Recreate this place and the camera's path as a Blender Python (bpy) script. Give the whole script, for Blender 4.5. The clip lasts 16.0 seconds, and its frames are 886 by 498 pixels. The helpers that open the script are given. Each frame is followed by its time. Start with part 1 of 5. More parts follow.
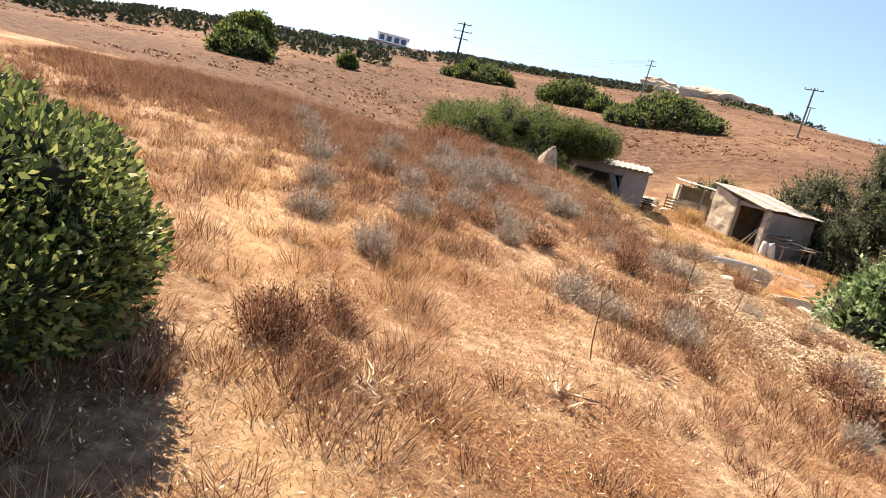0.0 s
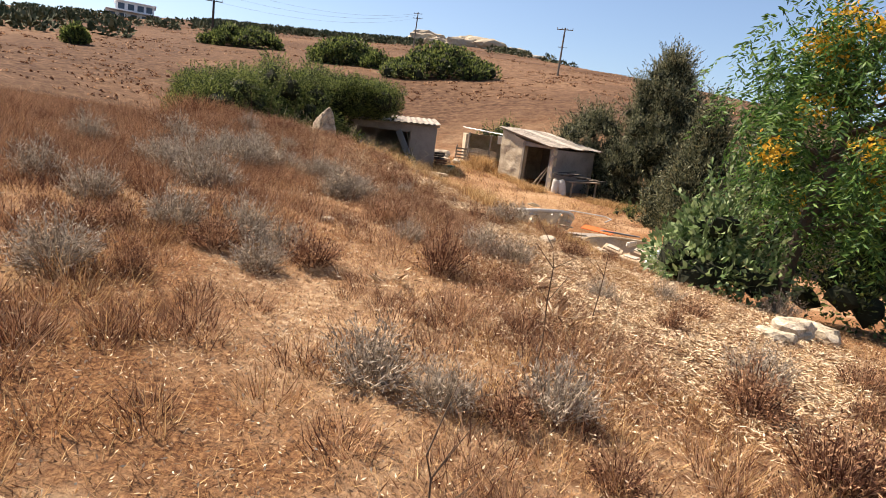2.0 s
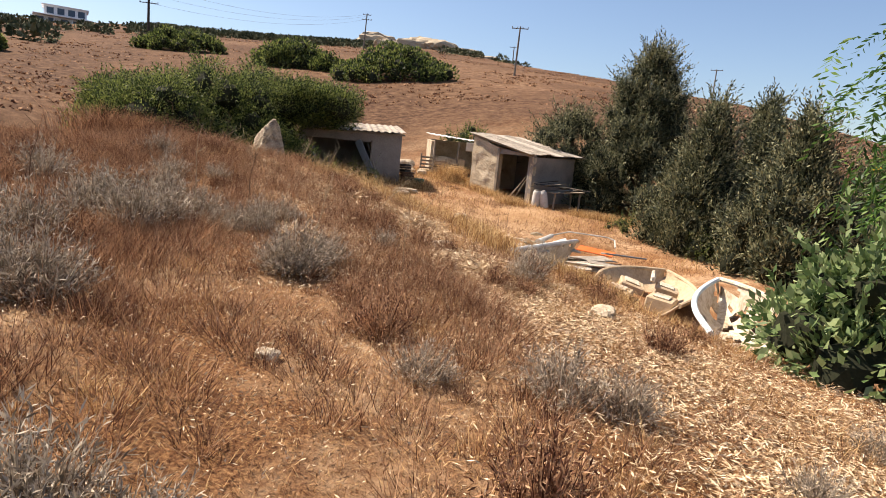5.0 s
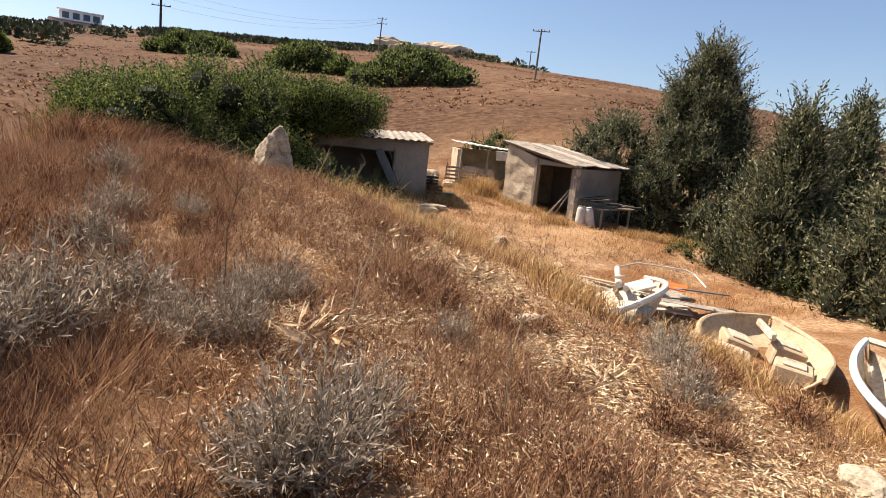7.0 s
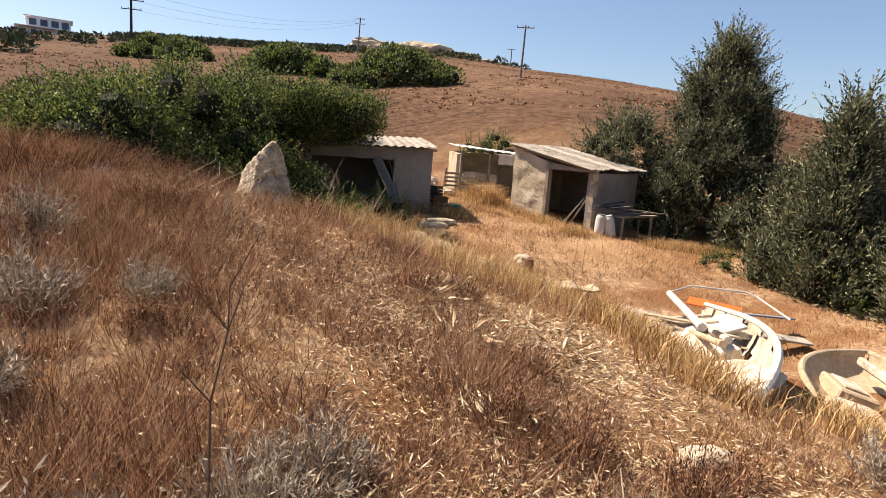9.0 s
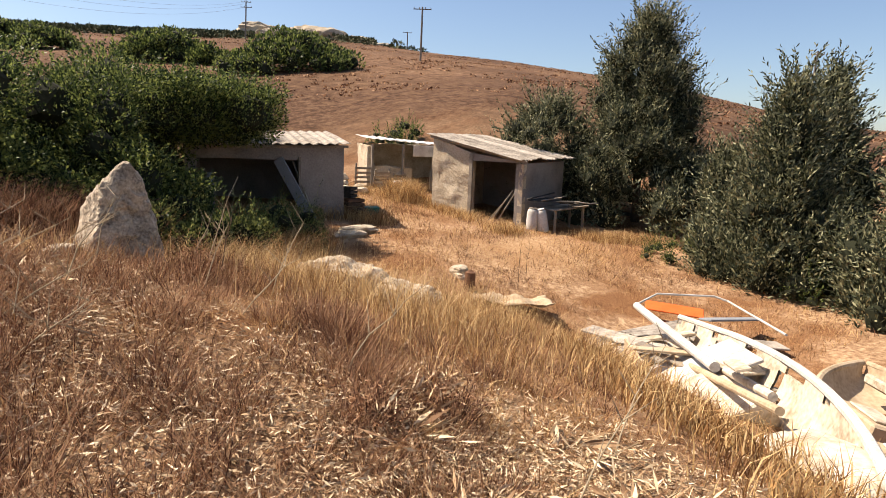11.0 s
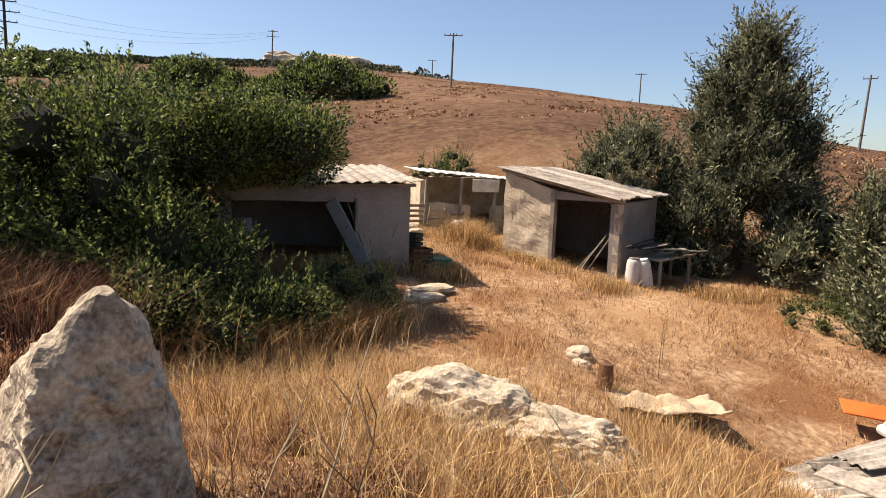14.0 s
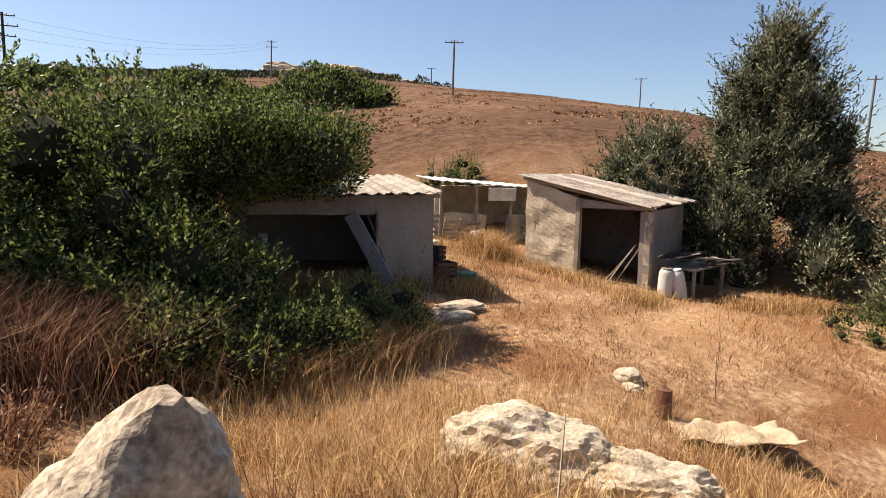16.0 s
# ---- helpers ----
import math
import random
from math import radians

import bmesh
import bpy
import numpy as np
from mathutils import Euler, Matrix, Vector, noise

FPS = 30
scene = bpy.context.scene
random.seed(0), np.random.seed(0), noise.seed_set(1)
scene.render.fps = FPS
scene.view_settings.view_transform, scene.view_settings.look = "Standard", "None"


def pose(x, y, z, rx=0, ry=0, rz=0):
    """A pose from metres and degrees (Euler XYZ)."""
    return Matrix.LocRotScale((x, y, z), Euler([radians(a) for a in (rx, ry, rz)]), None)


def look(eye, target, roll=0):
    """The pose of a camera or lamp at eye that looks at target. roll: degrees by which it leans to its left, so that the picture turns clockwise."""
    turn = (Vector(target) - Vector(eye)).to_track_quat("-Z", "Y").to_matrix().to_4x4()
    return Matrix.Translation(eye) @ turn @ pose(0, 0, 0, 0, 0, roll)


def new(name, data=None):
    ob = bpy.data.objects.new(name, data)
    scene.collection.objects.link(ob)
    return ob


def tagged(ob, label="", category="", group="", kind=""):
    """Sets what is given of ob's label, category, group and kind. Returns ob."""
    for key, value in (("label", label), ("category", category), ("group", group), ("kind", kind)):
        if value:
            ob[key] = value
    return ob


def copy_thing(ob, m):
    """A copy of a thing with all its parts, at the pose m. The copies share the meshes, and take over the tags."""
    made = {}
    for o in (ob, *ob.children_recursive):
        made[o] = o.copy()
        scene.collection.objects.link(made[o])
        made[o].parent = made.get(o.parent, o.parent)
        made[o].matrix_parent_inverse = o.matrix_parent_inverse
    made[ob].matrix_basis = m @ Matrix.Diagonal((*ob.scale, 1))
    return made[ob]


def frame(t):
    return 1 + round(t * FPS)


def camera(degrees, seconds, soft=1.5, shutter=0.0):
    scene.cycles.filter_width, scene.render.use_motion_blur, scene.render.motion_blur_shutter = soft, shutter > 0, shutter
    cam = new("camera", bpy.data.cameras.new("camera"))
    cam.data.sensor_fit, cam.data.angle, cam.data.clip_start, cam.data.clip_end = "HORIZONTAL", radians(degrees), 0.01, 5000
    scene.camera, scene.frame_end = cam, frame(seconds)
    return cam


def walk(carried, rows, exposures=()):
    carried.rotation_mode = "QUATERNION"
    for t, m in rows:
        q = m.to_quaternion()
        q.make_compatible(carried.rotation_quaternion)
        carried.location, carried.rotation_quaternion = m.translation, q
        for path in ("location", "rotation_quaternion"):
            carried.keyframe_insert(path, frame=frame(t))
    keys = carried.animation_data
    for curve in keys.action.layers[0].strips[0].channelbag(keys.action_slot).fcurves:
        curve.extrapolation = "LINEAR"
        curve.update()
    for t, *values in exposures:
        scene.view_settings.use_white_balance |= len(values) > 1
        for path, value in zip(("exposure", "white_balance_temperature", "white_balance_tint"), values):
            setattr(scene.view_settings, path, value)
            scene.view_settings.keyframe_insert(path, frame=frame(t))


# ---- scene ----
cam = camera(72.0, 16.0, soft=0.75)
PATH = [
    (0, (3.114, 0.316, 1.385), (3.053, 2.283, 1.031), 14.0),
    (0.5, (3.383, 1.233, 1.384), (3.606, 3.192, 1.05), 11.0),
    (1, (3.483, 1.878, 1.383), (3.925, 3.798, 1.045), 8.5),
    (1.5, (3.528, 2.43, 1.424), (4.034, 4.333, 1.075), 7.7),
    (2, (3.63, 2.923, 1.462), (4.2, 4.807, 1.11), 7.1),
    (2.5, (3.669, 3.476, 1.486), (4.287, 5.346, 1.136), 6.9),
    (3, (3.673, 4.029, 1.504), (4.328, 5.887, 1.157), 6.8),
    (3.5, (3.707, 4.624, 1.579), (4.424, 6.459, 1.235), 6.0),
    (4, (3.726, 5.142, 1.631), (4.454, 6.974, 1.295), 5.5),
    (6.5, (4.406, 8.42, 1.751), (5.072, 10.278, 1.426), 6.0),
    (7, (4.359, 9.246, 1.78), (5.026, 11.105, 1.462), 5.8),
    (7.5, (4.288, 9.801, 1.809), (4.948, 11.661, 1.488), 5.6),
    (8, (4.217, 10.4, 1.814), (4.887, 12.258, 1.498), 5.4),
    (10.5, (4.719, 13.111, 2.143), (5.618, 14.866, 1.808), 2.3),
    (11, (4.816, 13.703, 2.151), (5.807, 15.406, 1.806), 2.0),
    (11.5, (4.913, 14.29, 2.204), (5.968, 15.958, 1.88), 1.4),
    (12, (5.006, 14.823, 2.294), (6.12, 16.456, 1.988), 1.0),
    (12.5, (5.188, 15.537, 2.311), (6.225, 17.221, 2.013), 2.1),
    (13, (5.212, 16.054, 2.318), (6.147, 17.8, 2.036), 2.4),
    (13.5, (5.17, 16.676, 2.282), (6.113, 18.419, 2.013), 2.2),
    (14, (5.121, 17.211, 2.315), (6.061, 18.957, 2.053), 1.9),
    (14.5, (5.042, 17.553, 2.379), (5.975, 19.303, 2.12), 1.7),
    (15, (4.86, 17.759, 2.358), (5.79, 19.513, 2.113), 1.6),
    (15.5, (4.879, 17.925, 2.354), (5.815, 19.677, 2.113), 1.2),
    (16, (5.005, 18.086, 2.342), (5.946, 19.835, 2.104), 1.0),
]
EXPOSURES = [(t, stops, 6900, 15) for t, stops in ((0, 1.62), (0.5, 1.25), (1.5, 1.1), (3.5, 1.04), (7, 0.98), (16, 0.95))]
walk(cam, [(t, look(eye, target, roll)) for t, eye, target, roll in PATH], EXPOSURES)


# world, sun, exposure
SUN_TO = Vector((-0.55, 0.50, 1.0)).normalized()
world = bpy.data.worlds.new("sky")
scene.world = world
world.use_nodes = True
wn = world.node_tree.nodes
sky = wn.new("ShaderNodeTexSky")
sky.sky_type = "NISHITA"
sky.sun_disc = False
sky.sun_elevation = math.asin(SUN_TO.z)
sky.sun_rotation = math.atan2(SUN_TO.x, SUN_TO.y)
sky.air_density, sky.dust_density, sky.ozone_density = 1.0, 0.9, 4.0
world.node_tree.links.new(sky.outputs[0], wn["Background"].inputs[0])
wn["Background"].inputs[1].default_value = 0.08
sun_data = bpy.data.lights.new("sun", "SUN")
sun_data.energy, sun_data.angle, sun_data.color = 5.0, radians(0.53), (1.0, 0.91, 0.78)
sun = new("sun", sun_data)
sun.matrix_world = look(SUN_TO * 50, (0, 0, 0))


# ---- materials ----
def material(name, colours, scale=4.0, rough=0.85, bump=0.3, fine=30.0, metal=0.0, island=0.0, thing_random=0.0, through_light=0.0, detail=6.0):
    """Noise at two scales over a ramp of base colours; island: variation piece by piece."""
    m = bpy.data.materials.new(name)
    m.use_nodes = True
    nt = m.node_tree
    n, l = nt.nodes, nt.links
    bsdf = n["Principled BSDF"]
    bsdf.inputs["Roughness"].default_value = rough
    bsdf.inputs["Metallic"].default_value = metal
    bsdf.inputs["Specular IOR Level"].default_value = 0.25
    geo = n.new("ShaderNodeNewGeometry")
    big = n.new("ShaderNodeTexNoise")
    big.inputs["Scale"].default_value, big.inputs["Detail"].default_value = scale, detail
    small = n.new("ShaderNodeTexNoise")
    small.inputs["Scale"].default_value, small.inputs["Detail"].default_value = fine, 4.0
    l.new(geo.outputs["Position"], big.inputs["Vector"])
    l.new(geo.outputs["Position"], small.inputs["Vector"])
    mix = n.new("ShaderNodeMath")
    mix.operation = "MULTIPLY_ADD"
    mix.inputs[1].default_value = 0.45
    l.new(small.outputs[0], mix.inputs[0])
    half = n.new("ShaderNodeMath")
    half.operation = "MULTIPLY"
    half.inputs[1].default_value = 0.55
    l.new(big.outputs[0], half.inputs[0])
    l.new(half.outputs[0], mix.inputs[2])
    value = mix.outputs[0]
    for amount, socket in ((island, geo.outputs["Random Per Island"]), (thing_random, n.new("ShaderNodeObjectInfo").outputs["Random"])):
        if amount:
            a = n.new("ShaderNodeMath")
            a.operation = "SUBTRACT"
            a.inputs[1].default_value = 0.5
            l.new(socket, a.inputs[0])
            b = n.new("ShaderNodeMath")
            b.operation = "MULTIPLY_ADD"
            b.inputs[1].default_value = amount
            l.new(a.outputs[0], b.inputs[0])
            l.new(value, b.inputs[2])
            value = b.outputs[0]
    ramp = n.new("ShaderNodeValToRGB")
    e = ramp.color_ramp.elements
    k = len(colours)
    e[0].position, e[1].position = 0.3, 0.7
    for i in range(1, k - 1):
        e.new(0.3 + 0.4 * i / (k - 1))
    for el, c in zip(sorted(e, key=lambda q: q.position), colours):
        el.color = (*c, 1)
    l.new(value, ramp.inputs[0])
    l.new(ramp.outputs[0], bsdf.inputs["Base Color"])
    if bump:
        bn = n.new("ShaderNodeBump")
        bn.inputs["Strength"].default_value, bn.inputs["Distance"].default_value = bump, 0.02
        l.new(mix.outputs[0], bn.inputs["Height"])
        l.new(bn.outputs[0], bsdf.inputs["Normal"])
    if through_light:
        tr = n.new("ShaderNodeBsdfTranslucent")
        l.new(ramp.outputs[0], tr.inputs[0])
        ms = n.new("ShaderNodeMixShader")
        ms.inputs[0].default_value = through_light
        l.new(bsdf.outputs[0], ms.inputs[1])
        l.new(tr.outputs[0], ms.inputs[2])
        l.new(ms.outputs[0], n["Material Output"].inputs[0])
    return m


M_STRAW = material("straw", [(0.144, 0.059, 0.025), (0.414, 0.221, 0.090), (0.630, 0.414, 0.198)], 1.2, 0.8, 0, 9, island=0.85, through_light=0.25)
M_GOLD = material("golden_grass", [(0.20, 0.10, 0.038), (0.46, 0.275, 0.11), (0.72, 0.51, 0.25)], 1.0, 0.75, 0, 8, island=0.75, through_light=0.3)
M_WEED = material("brown_weed", [(0.075, 0.030, 0.017), (0.21, 0.098, 0.05), (0.50, 0.30, 0.17)], 1.3, 0.9, 0, 9, island=0.75, through_light=0.2)
M_GREY = material("grey_shrub", [(0.15, 0.115, 0.08), (0.32, 0.26, 0.195), (0.52, 0.44, 0.335)], 3, 0.9, 0, 20, island=0.6, through_light=0.15)
M_LITTER = material("dry_leaf", [(0.22, 0.12, 0.06), (0.52, 0.36, 0.20), (0.74, 0.60, 0.40)], 2, 0.7, 0, 14, island=0.7)
M_STALK = material("dead_stalk", [(0.08, 0.05, 0.03), (0.16, 0.10, 0.06)], 5, 0.9, 0.2)
M_STALK_PALE = material("pale_stalk", [(0.24, 0.18, 0.11), (0.46, 0.37, 0.24)], 5, 0.9, 0.2, island=0.4)
M_MASTIC = material("mastic_leaf", [(0.022, 0.038, 0.012), (0.082, 0.112, 0.03), (0.20, 0.23, 0.065)], 1.5, 0.45, 0, 6, island=0.8, through_light=0.45)
# olive leaf, a mastic copy with sunlight brightened into its colour
M_LENTISK = material("lit_olive_leaf", [(0.03, 0.048, 0.016), (0.115, 0.145, 0.042), (0.26, 0.28, 0.09)], 1.5, 0.45, 0, 6, island=0.8, through_light=0.45)
M_JUNIPER = material("juniper_leaf", [(0.03, 0.038, 0.02), (0.11, 0.12, 0.06), (0.28, 0.27, 0.15)], 1.2, 0.6, 0, 5, island=0.7, through_light=0.15)
M_GREVILLEA = material("fern_leaf", [(0.022, 0.06, 0.014), (0.07, 0.15, 0.03), (0.15, 0.24, 0.055)], 1.5, 0.5, 0, 6, island=0.5, through_light=0.35)
M_FLOWER = material("orange_flower", [(0.48, 0.24, 0.015), (0.66, 0.42, 0.04)], 5, 0.7, 0, 12, island=0.4, through_light=0.3)
M_FIG = material("pale_leaf", [(0.07, 0.12, 0.04), (0.17, 0.24, 0.09), (0.30, 0.36, 0.17)], 3, 0.5, 0, 9, island=0.5, through_light=0.3)
# near-black colour stands in for the shade deep inside the crowns
M_CORE = material("shaded_core", [(0.010, 0.013, 0.006), (0.028, 0.030, 0.014)], 6, 0.95, 0.5, 40)
M_BARK = material("bark", [(0.05, 0.035, 0.025), (0.13, 0.095, 0.07)], 6, 0.95, 0.7, 40)
M_ROCK = material("limestone", [(0.07, 0.055, 0.038), (0.34, 0.275, 0.19), (0.50, 0.42, 0.31), (0.66, 0.58, 0.45)], 5.0, 0.95, 1.0, 42, detail=9.0)
M_BOULDER = material("weathered_limestone", [(0.05, 0.04, 0.03), (0.24, 0.19, 0.135), (0.46, 0.38, 0.275), (0.66, 0.57, 0.44)], 7.0, 0.95, 1.0, 48, detail=9.0)
M_PLASTER = material("rough_plaster", [(0.27, 0.20, 0.13), (0.47, 0.385, 0.27), (0.62, 0.53, 0.40)], 3.0, 0.95, 0.9, 22)
M_CEMENT = material("grey_cement", [(0.15, 0.128, 0.108), (0.25, 0.215, 0.185), (0.33, 0.29, 0.25)], 1.4, 0.95, 0.35, 25)
M_SHEET = material("weathered_sheet", [(0.14, 0.12, 0.095), (0.33, 0.285, 0.23), (0.52, 0.465, 0.39)], 3.2, 0.85, 0.3, 22, thing_random=0.25)
M_WOOD = material("grey_timber", [(0.13, 0.105, 0.08), (0.27, 0.225, 0.175), (0.38, 0.33, 0.26)], 3, 0.9, 0.5, 45, thing_random=0.2)
M_BLUEWOOD = material("blue_grey_timber", [(0.16, 0.17, 0.18), (0.30, 0.32, 0.34)], 3, 0.9, 0.4, 45)
M_DARK = material("dark_scrap", [(0.02, 0.018, 0.016), (0.07, 0.06, 0.05)], 5, 0.9, 0.5)
M_RUST = material("rusty_metal", [(0.09, 0.045, 0.025), (0.22, 0.11, 0.06)], 8, 0.8, 0.4, metal=0.2)
M_WHITE = material("white_plastic", [(0.36, 0.33, 0.28), (0.66, 0.64, 0.60)], 3.5, 0.55, 0.1)
M_HULL = material("worn_white_gelcoat", [(0.22, 0.15, 0.085), (0.52, 0.44, 0.33), (0.70, 0.65, 0.56)], 2.6, 0.65, 0.5, 16)
M_SAND = material("sandy_fibreglass", [(0.26, 0.18, 0.105), (0.44, 0.335, 0.215), (0.55, 0.44, 0.31)], 2.0, 0.85, 0.4, 18)
M_BLUE = material("faded_blue_paint", [(0.42, 0.50, 0.52), (0.62, 0.70, 0.71)], 3, 0.7, 0.2)
M_ORANGE = material("orange_plastic", [(0.58, 0.10, 0.02), (0.78, 0.17, 0.04)], 4, 0.5, 0.1)
M_GREEN = material("green_plastic", [(0.03, 0.16, 0.10), (0.05, 0.24, 0.15)], 4, 0.5, 0.1)
M_POLE = material("creosoted_pole", [(0.035, 0.026, 0.02), (0.08, 0.06, 0.045)], 3, 0.9, 0.4)
M_PALEPOLE = material("grey_pole", [(0.12, 0.10, 0.08), (0.22, 0.19, 0.16)], 3, 0.9, 0.3)
M_WALLWHITE = material("white_render", [(0.62, 0.64, 0.66), (0.80, 0.80, 0.80)], 0.6, 0.8, 0.1, 6)
M_GLASS = material("dark_window", [(0.04, 0.06, 0.09), (0.07, 0.10, 0.14)], 1, 0.15, 0)
M_SCRUB = material("far_scrub", [(0.028, 0.040, 0.020), (0.075, 0.088, 0.042), (0.14, 0.135, 0.075)], 0.25, 0.9, 0, 1.2, island=0.4)
M_PEBBLE = material("pebble", [(0.34, 0.25, 0.16), (0.58, 0.48, 0.35)], 6, 0.95, 0.4, island=0.5)

# ---- the lie of the land ----
SHAPE = (0.272, -1.239, 0.249, -0.186, 0.16, -0.101, 0.114, -0.025, 0.291, -0.002, 0.56, -0.833, -0.727, -0.026, -0.4, -0.42, -0.75)
MOUNDS = ((4.5, 18.5, 3.0), (13, 21, 4.0), (7, 25, 4.0), (15, 29, 4.0), (13.2, 20.3, 2.4), (12.3, 15.6, 2.5), (11.9, 12.9, 2.3))
BEARING = (-180, -110, -60, -40, -30, -20, -10, -5, 2, 18, 24, 36, 48, 61, 80, 110, 180)
CREST = (-0.03, -0.01, 0.0, 0.048, 0.083, 0.104, 0.124, 0.134, 0.142, 0.158, 0.152, 0.135, 0.108, 0.052, 0, -0.03, -0.03)


def near_land(x, y):
    a, b = (x - 8) / 10, (y - 17) / 10
    basis = [1 + 0 * a, a, b, a * a, a * b, b * b, a**3, a * a * b, a * b * b, b**3]
    basis += [np.exp(-((x - p) ** 2 + (y - q) ** 2) / (s * s)) for p, q, s in MOUNDS]
    return np.clip(sum(w * k for w, k in zip(SHAPE, basis)), -2.2, 2.0)


def far_land(x, y):
    r = np.maximum(np.hypot(x - 5, y - 15), 14.0)
    az = np.degrees(np.arctan2(x - 5, y - 15))
    crest = np.interp(az, BEARING, CREST)
    dip = np.interp(az, (-180, -60, -40, -20, -6, 4, 12, 20, 26, 33, 42, 60, 180), (20, 20, 60, 140, 185, 195, 190, 165, 125, 92, 74, 60, 20))
    edge = np.interp(az, (-60, -10, 15, 27, 45, 70), (240, 300, 260, 150, 120, 120))
    drop = np.clip((r - edge) / edge, 0, 3)
    return 2 + r * (np.maximum(crest - dip / r**2, -0.09) - 0.10 * drop)


def ground_z(x, y):
    x, y = np.asarray(x, float), np.asarray(y, float)
    d = np.hypot(x - 8, y - 17)
    t = np.clip((d - 17) / 17, 0, 1)
    t = t * t * (3 - 2 * t)
    bumps = 0.03 * np.sin(1.7 * x + 0.6 * y) * np.sin(1.3 * y - 0.4 * x) + 0.018 * np.sin(4.1 * x - 1.2 * y) * np.sin(3.7 * y + 1.1 * x)
    return near_land(x, y) * (1 - t) + far_land(x, y) * t + bumps


def gz(x, y):
    return float(ground_z(x, y))


# ---- builders ----
def np_object(name, verts, faces, mat, parent=None, smooth=False):
    """faces: an integer array, n x 3 or n x 4."""
    me = bpy.data.meshes.new(name)
    verts, faces = np.asarray(verts, np.float32), np.asarray(faces, np.int32)
    k = faces.shape[1]
    me.vertices.add(len(verts))
    me.vertices.foreach_set("co", verts.ravel())
    me.loops.add(faces.size)
    me.loops.foreach_set("vertex_index", faces.ravel())
    me.polygons.add(len(faces))
    me.polygons.foreach_set("loop_start", np.arange(0, faces.size, k, dtype=np.int32))
    me.update(calc_edges=True)
    if smooth:
        me.shade_smooth()
    me.materials.append(mat)
    ob = new(name, me)
    ob.parent = parent
    return ob


def part(name, bm, mat, parent=None, label="", smooth=False):
    me = bpy.data.meshes.new(name)
    bmesh.ops.recalc_face_normals(bm, faces=bm.faces)
    bm.to_mesh(me)
    bm.free()
    if smooth:
        me.shade_smooth()
    me.materials.append(mat)
    ob = new(name, me)
    ob.parent = parent
    if label:
        ob["label"] = label
    return ob


def thing(name, at, label, category, group="", rz=0.0):
    ob = new(name)
    ob.empty_display_size = 0.2
    ob.matrix_world = pose(*at, 0, 0, rz)
    return tagged(ob, label, category, group)


def box(size, m=None, bevel=0.01, cuts=0, rough=0.0, seed=0):
    """A bmesh box of that size round its centre, moved by m, bevelled and roughened."""
    bm = bmesh.new()
    bmesh.ops.create_cube(bm, size=1)
    bmesh.ops.scale(bm, vec=size, verts=bm.verts)
    if bevel:
        bmesh.ops.bevel(bm, geom=bm.edges[:], offset=min(bevel, 0.4 * min(size)), segments=1, affect="EDGES")
    if cuts:
        bmesh.ops.subdivide_edges(bm, edges=[e for e in bm.edges if e.calc_length() > 0.25 * max(size) / (cuts + 1)], cuts=cuts, use_grid_fill=True)
    if rough:
        for v in bm.verts:
            v.co += rough * noise.noise_vector(v.co * (0.6 / max(rough, 0.02)) + Vector((seed, 0, seed)))
    if m is not None:
        bmesh.ops.transform(bm, matrix=m, verts=bm.verts)
    return bm


def beam(a, b, w, h, bevel=0.006, spin=0.0):
    """A bar from a to b."""
    a, b = Vector(a), Vector(b)
    d = b - a
    m = Matrix.Translation((a + b) / 2) @ d.to_track_quat("Z", "Y").to_matrix().to_4x4() @ pose(0, 0, 0, 0, 0, spin)
    return box((w, h, d.length), m, bevel)


def tube(points, radii, sides=7):
    """A bent, tapered tube with closed ends."""
    bm = bmesh.new()
    rings = []
    pts = [Vector(p) for p in points]
    for i, p in enumerate(pts):
        d = (pts[min(i + 1, len(pts) - 1)] - pts[max(i - 1, 0)]).normalized()
        q = d.to_track_quat("Z", "Y")
        rings.append([bm.verts.new(p + q @ Vector((radii[i] * math.cos(2 * math.pi * j / sides), radii[i] * math.sin(2 * math.pi * j / sides), 0))) for j in range(sides)])
    for r0, r1 in zip(rings, rings[1:]):
        for j in range(sides):
            bm.faces.new((r0[j], r0[(j + 1) % sides], r1[(j + 1) % sides], r1[j]))
    bm.faces.new(rings[0][::-1])
    bm.faces.new(rings[-1])
    return bm


def wall(p, q, z0, zp, zq, thick, inward, rough=0.0, step=0.18):
    """An upright wall between two plan points, with the tops zp and zq, thickened towards `inward`."""
    p, q, inward = Vector((*p, 0)), Vector((*q, 0)), Vector((*inward, 0)).normalized() * thick
    n, k = max(2, int((q - p).length / step)), max(2, int((max(zp, zq) - z0) / step))
    bm = bmesh.new()
    sheets = []
    for off in (Vector(), inward):
        rows = []
        for i in range(n + 1):
            c = p.lerp(q, i / n) + off
            top = zp + (zq - zp) * i / n
            row = []
            for j in range(k + 1):
                v = Vector((c.x, c.y, z0 + (top - z0) * j / k))
                v += rough * noise.noise_vector(v * 2.3) + 0.5 * rough * noise.noise_vector(v * 7.0)
                row.append(bm.verts.new(v))
            rows.append(row)
        sheets.append(rows)
        for i in range(n):
            for j in range(k):
                bm.faces.new((rows[i][j], rows[i + 1][j], rows[i + 1][j + 1], rows[i][j + 1]))
    a, b = sheets
    for i in range(n):
        bm.faces.new((a[i][k], a[i + 1][k], b[i + 1][k], b[i][k]))
        bm.faces.new((a[i][0], a[i + 1][0], b[i + 1][0], b[i][0]))
    for j in range(k):
        for i in (0, n):
            bm.faces.new((a[i][j], a[i][j + 1], b[i][j + 1], b[i][j]))
    return bm


